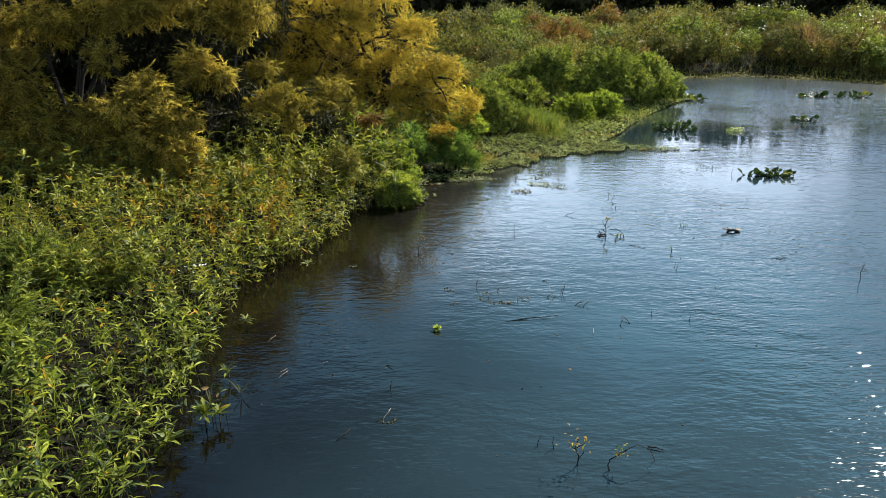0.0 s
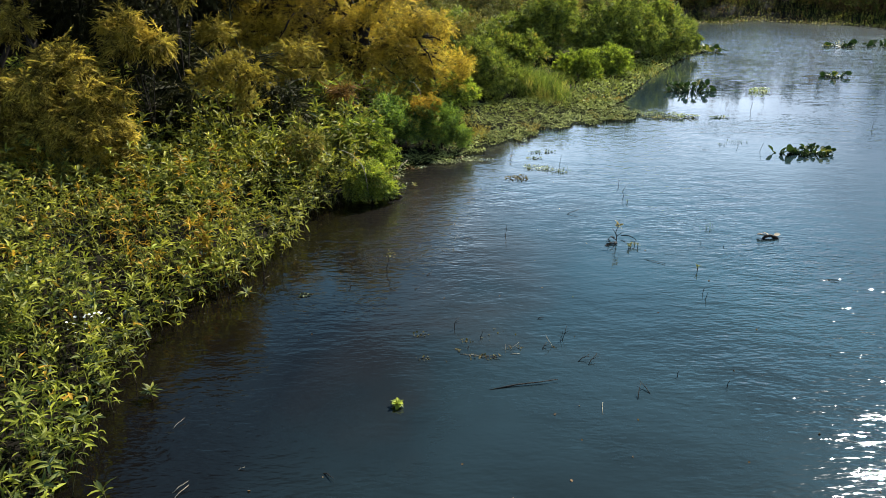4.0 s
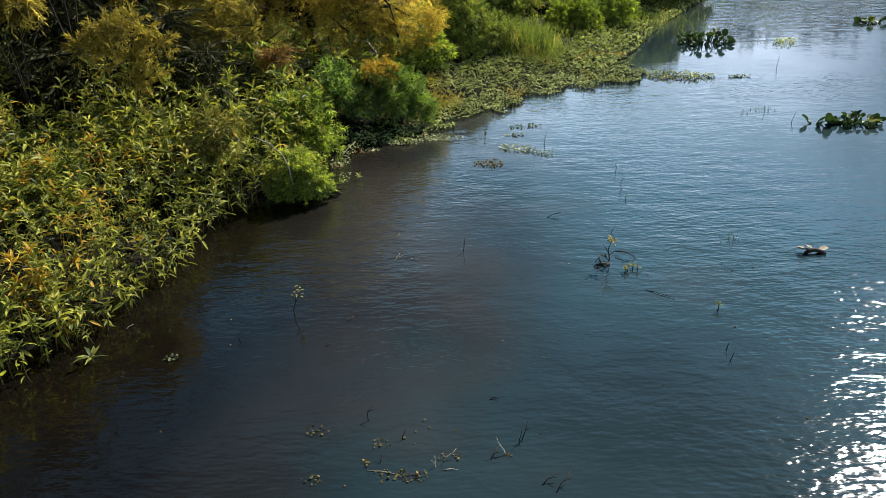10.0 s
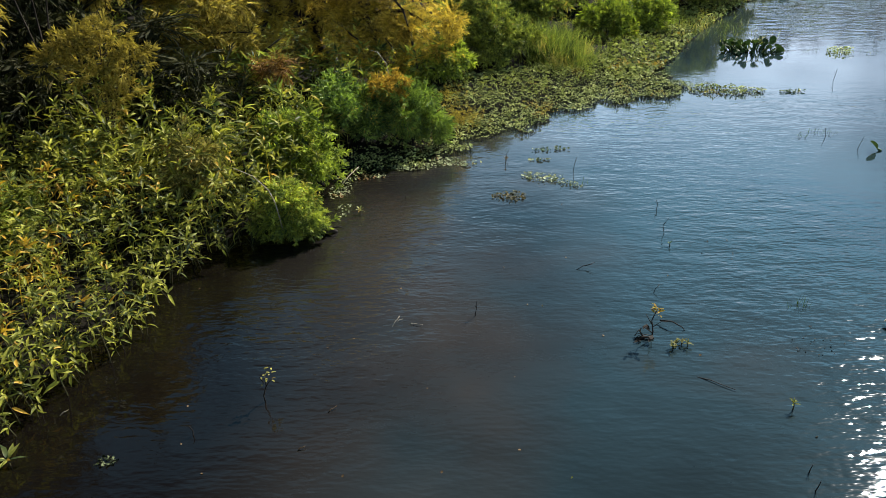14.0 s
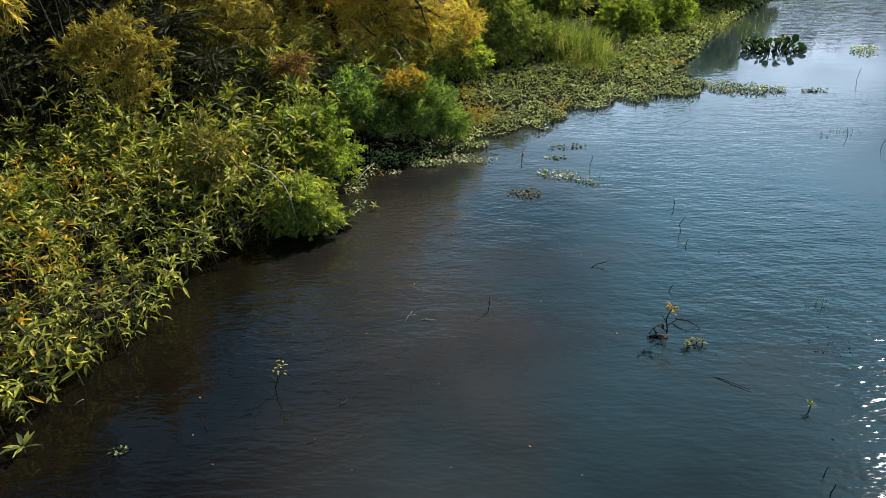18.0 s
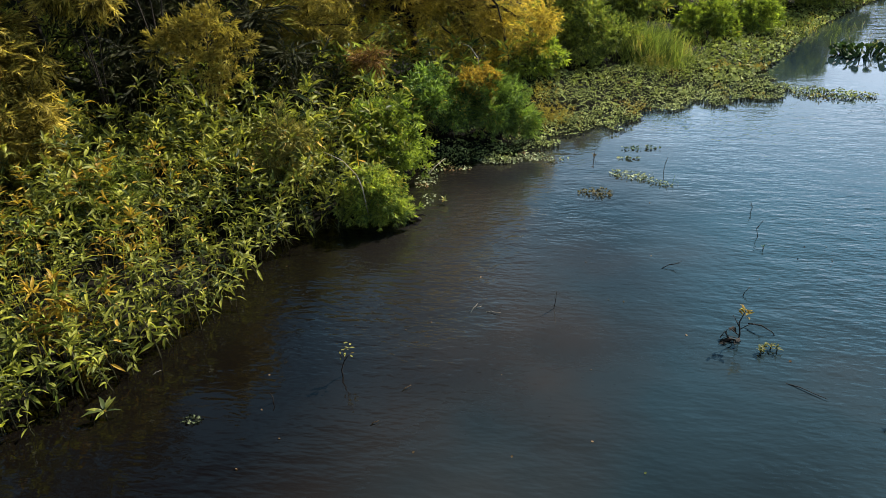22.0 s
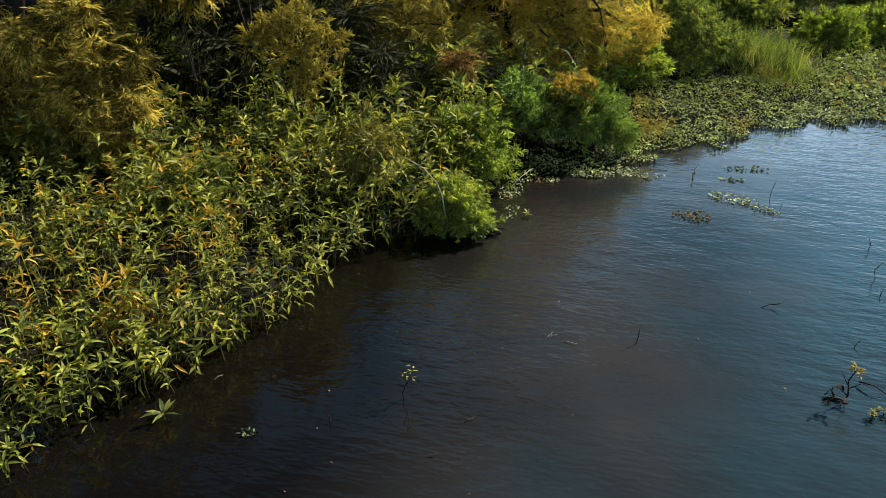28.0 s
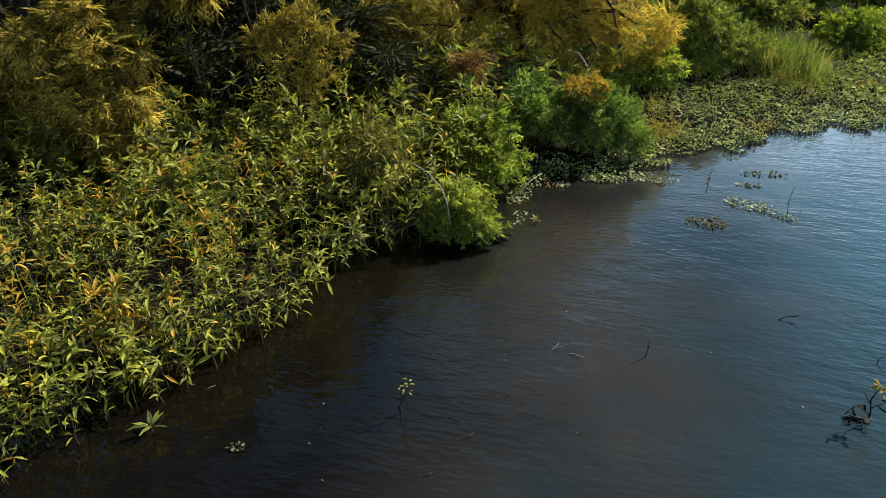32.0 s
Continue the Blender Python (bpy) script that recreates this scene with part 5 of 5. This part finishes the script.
for row in ((4.75, 7.95, 0.55, -35, 0.01, WET), (-3.74, 7.2, 0.14, 50, 0.02, DEAD), (-0.26, 7.32, 0.16, 50, 0.02, STRAW), (-0.5, 6.6, 0.12, 40, 0.02, STRAW), (0.4, 9.43, 0.12, 30, 0.02, DEAD), (2.5, 2.4, 0.3, 80, 0.02, DEAD), (-3.84, 2.07, 0.25, 60, 0.04, DEAD), (-3.34, 0.71, 0.25, 50, 0.04, DEAD), (-2.64, 1.07, 0.12, 30, 0.02, DEAD), (1.85, 4.25, 0.2, 60, 0.05, WET), (8.2, 6.9, 0.3, -20, 0.02, WET), (1.9, 5.3, 0.14, 20, 0.02, WET)):
    lying_stick(*row)

# drowned twigs among the leaf litter
for (x, y), (dx, dy), h, mat in (((2.0, 4.24), (-0.12, 0.10), 0.2, DEAD), ((2.16, 4.45), (0.04, 0.05), 0.18, WET), ((1.15, 4.06), (0.0, 0.05), 0.14, DEAD), ((1.22, 4.15), (0.18, 0.12), 0.1, DEAD), ((0.73, 4.53), (0.05, 0.08), 0.14, WET), ((0.88, 3.87), (0.2, 0.03), 0.05, WET), ((0.5, 4.13), (0.02, 0.1), 0.08, WET)):
    stick((x, y), [(0, 0, -0.05), (dx * 0.3, dy * 0.4, h * 0.3), (dx * 0.8, dy * 0.7, h * 0.7), (dx, dy, h)], 0.007, mat, "thin pale twig rising from the water" if mat is DEAD else "thin dark twig rising from the water", [[(dx * 0.3, dy * 0.4, h * 0.3), (dx * 0.3 - 0.05, dy * 0.4 + 0.03, h * 0.55)]])
for x, y, length, turn in ((1.33, 4.02, 0.17, 2), (0.55, 3.99, 0.38, -12)):
    c, s = math.cos(radians(turn)) * length / 2, math.sin(radians(turn)) * length / 2
    stick((x, y), [(-c, -s, 0.004), (0, 0.012, 0.01), (c, s, 0.004)], 0.006, DEAD, "thin pale twig lying on the water")
leaf_mat("leaf_litter", np.vstack([oval_patch(6.3, 8.8, 0.4, 0.25, 16), oval_patch(6.65, 9.1, 0.3, 0.3, 10), oval_patch(5.95, 11.8, 0.6, 0.4, 10), oval_patch(0.87, 3.9, 0.12, 0.08, 26)]), (0.006, 0.014), "dark drowned leaves on the water", (0.002, 0.02), WET)

# waterlogged wood with pale leaves, out on the open water
wood = thing("driftwood", (7.9, 9.3, 0), "black waterlogged wood lump with pale dead leaves", "driftwood")
part("lump", tube([(-0.16, 0.02, 0.0), (-0.1, 0.0, 0.05), (0.02, 0.02, 0.06), (0.12, 0, 0.03), (0.2, -0.02, 0.0)], [0.02, 0.04, 0.035, 0.042, 0.02], 7), WET, wood, smooth=True)
for a, p, s in ((2.7, (-0.06, 0, 0.05), 0.24), (0.4, (0.1, 0.02, 0.05), 0.2), (2.2, (-0.02, 0.04, 0.07), 0.16)):
    ob = part("dead_leaf", scattered(oval(0.28, 0.1), turns([a], [0.15], [0.2]), [s], [p]), DEAD, wood, "pale dry leaf")

# broken branches on the bank, and the root lump at the water
stick((-1.35, 14.9), [(-0.1, -0.1, 0.1), (0.05, 0.15, 0.24), (0.24, 0.4, 0.36)], 0.015, DEAD, "pale broken branch leaning out of the bank", name="broken_branch")
stick((-2.66, 11.95), [(0.62, 0.1, 0.3), (0.58, 0.0, 0.9), (0.49, 0, 1.16), (0.25, 0, 1.43), (0.0, 0, 1.55), (-0.14, 0.12, 1.55)], 0.012, DEAD, "bleached bare branch arching out of the bushes", name="broken_branch")
stick((-1.0, 19.2), [(0.3, 0.0, 0.9), (0.16, -0.1, 1.85), (-0.05, -0.12, 2.15), (-0.22, -0.12, 2.2)], 0.014, DEAD, "pale bare branch below the golden willow", name="broken_branch")
stick((-3.95, 18.6), [(-0.5, 0.1, 0.9), (-0.35, 0.1, 2.1), (0.0, 0.1, 2.3), (0.45, 0.1, 2.6)], 0.03, BARK, "dark bare branch leaning out of the thicket", [[(0.0, 0.1, 2.3), (0.25, 0.05, 2.25), (0.5, 0.0, 2.4)]], "broken_branch")
shrub("withered_shrub", (-3.35, 17.5, 1.85), (0.36, 0.34, 0.2), RUST, WILLOW_SPRAYS, 60, 0.4, "small withered bush with reddish brown leaves")
stump = thing("root_stump", (-1.35, 12.55, 0), "black muddy root lump at the waterline", "stump")
part("lump", tube([(-0.3, -0.05, -0.05), (-0.12, 0.05, 0.07), (0.08, 0, 0.1), (0.2, 0.08, 0.0)], [0.05, 0.08, 0.07, 0.03], 8), WET, stump, smooth=True)
for e in ((0.35, 0.0, 0.12), (0.25, 0.2, 0.18), (-0.2, -0.3, 0.02)):
    part("root", tube(bent((0, 0, 0.05), e, 0.05, 5, 0.01), [0.04, 0.03, 0.022, 0.015, 0.008], 5), WET, stump)

# grassy clump and bent blades off the near bank
rosette("water_plant", (-4.12, -1.05), 30, 0.24, 0.7, HERB, "leafy clump standing in the shallows off the bank", 0.3)
rosette("water_plant", (-3.95, -0.9), 18, 0.22, 0.6, HERB, "leafy clump standing in the shallows off the bank", 0.22)
rosette("water_plant", (-3.86, -0.05), 6, 0.38, 0.8, REED, "few bent grass blades in the shallows", 0.03)
rosette("water_plant", (-4.25, -0.4), 7, 0.42, 0.9, REED, "few bent grass blades in the shallows", 0.03)
rosette("water_plant", (-4.2, 0.45), 8, 0.26, 0.6, HERB, "small leafy plant in the shallows", 0.2)
rosette("water_plant", (-4.45, -1.7), 14, 0.3, 0.55, HERB, "small leafy plant in the shallows", 0.2)
rosette("water_plant", (-2.6, 11.85), 9, 0.4, 0.9, REED, "tuft of grass blades hanging over the water", 0.1)
rosette("water_plant", (-3.0, 11.6), 9, 0.4, 0.9, REED, "tuft of grass blades hanging over the water", 0.1)

for x, y, h, lx in ((-4.2, -0.75, 0.5, -0.05), (-4.05, -0.85, 0.4, 0.08), (-3.9, -0.75, 0.48, 0.06), (-4.3, -1.0, 0.34, -0.1)):
    stick((x, y), [(0, 0, -0.1), (lx * 0.4, 0.0, h * 0.5), (lx, 0.02, h)], 0.006, WET, "thin bare stalk with a pale leaf in the shallows", name="stalk", leaves=[((lx, 0.02, h), 0.15)], leaf_mat_=PALE)

# fine-leaved dark patches and white flowers among the herbs
for x, y, r in ((-9.6, 4.0, 1.3), (-7.9, 3.4, 0.9), (-8.2, 0.6, 0.8), (-6.6, 11.0, 0.7)):
    shrub("fine_leaved_plant", (x, y, 0.55), (r, r * 0.8, 0.5), SHRUB, FINE_SPRAYS, 420, 0.42, "soft fine-leaved green plant among the herbs", group="fine-leaved plants")

flower = thing("white_flower_plant", (-5.8, 3.7, 0.1), "white-flowered herb among the green bank plants", "plant")
part("stem", tube([(0, 0, 0), (0.02, 0, 0.4), (0, 0.03, 0.85)], [0.012, 0.01, 0.006], 5), STEM, flower)
for k in range(18):
    a, q = k * 2.4, 0.085 * math.sqrt(k)
    at = (q * math.cos(a), q * math.sin(a), 0.84 + rng.uniform(-0.16, 0.08))
    part("flower_head", scattered(disc(0.3), turns([a], [0.3], [0.2]), [0.026], [at]), PETAL, flower, "small white flower head")
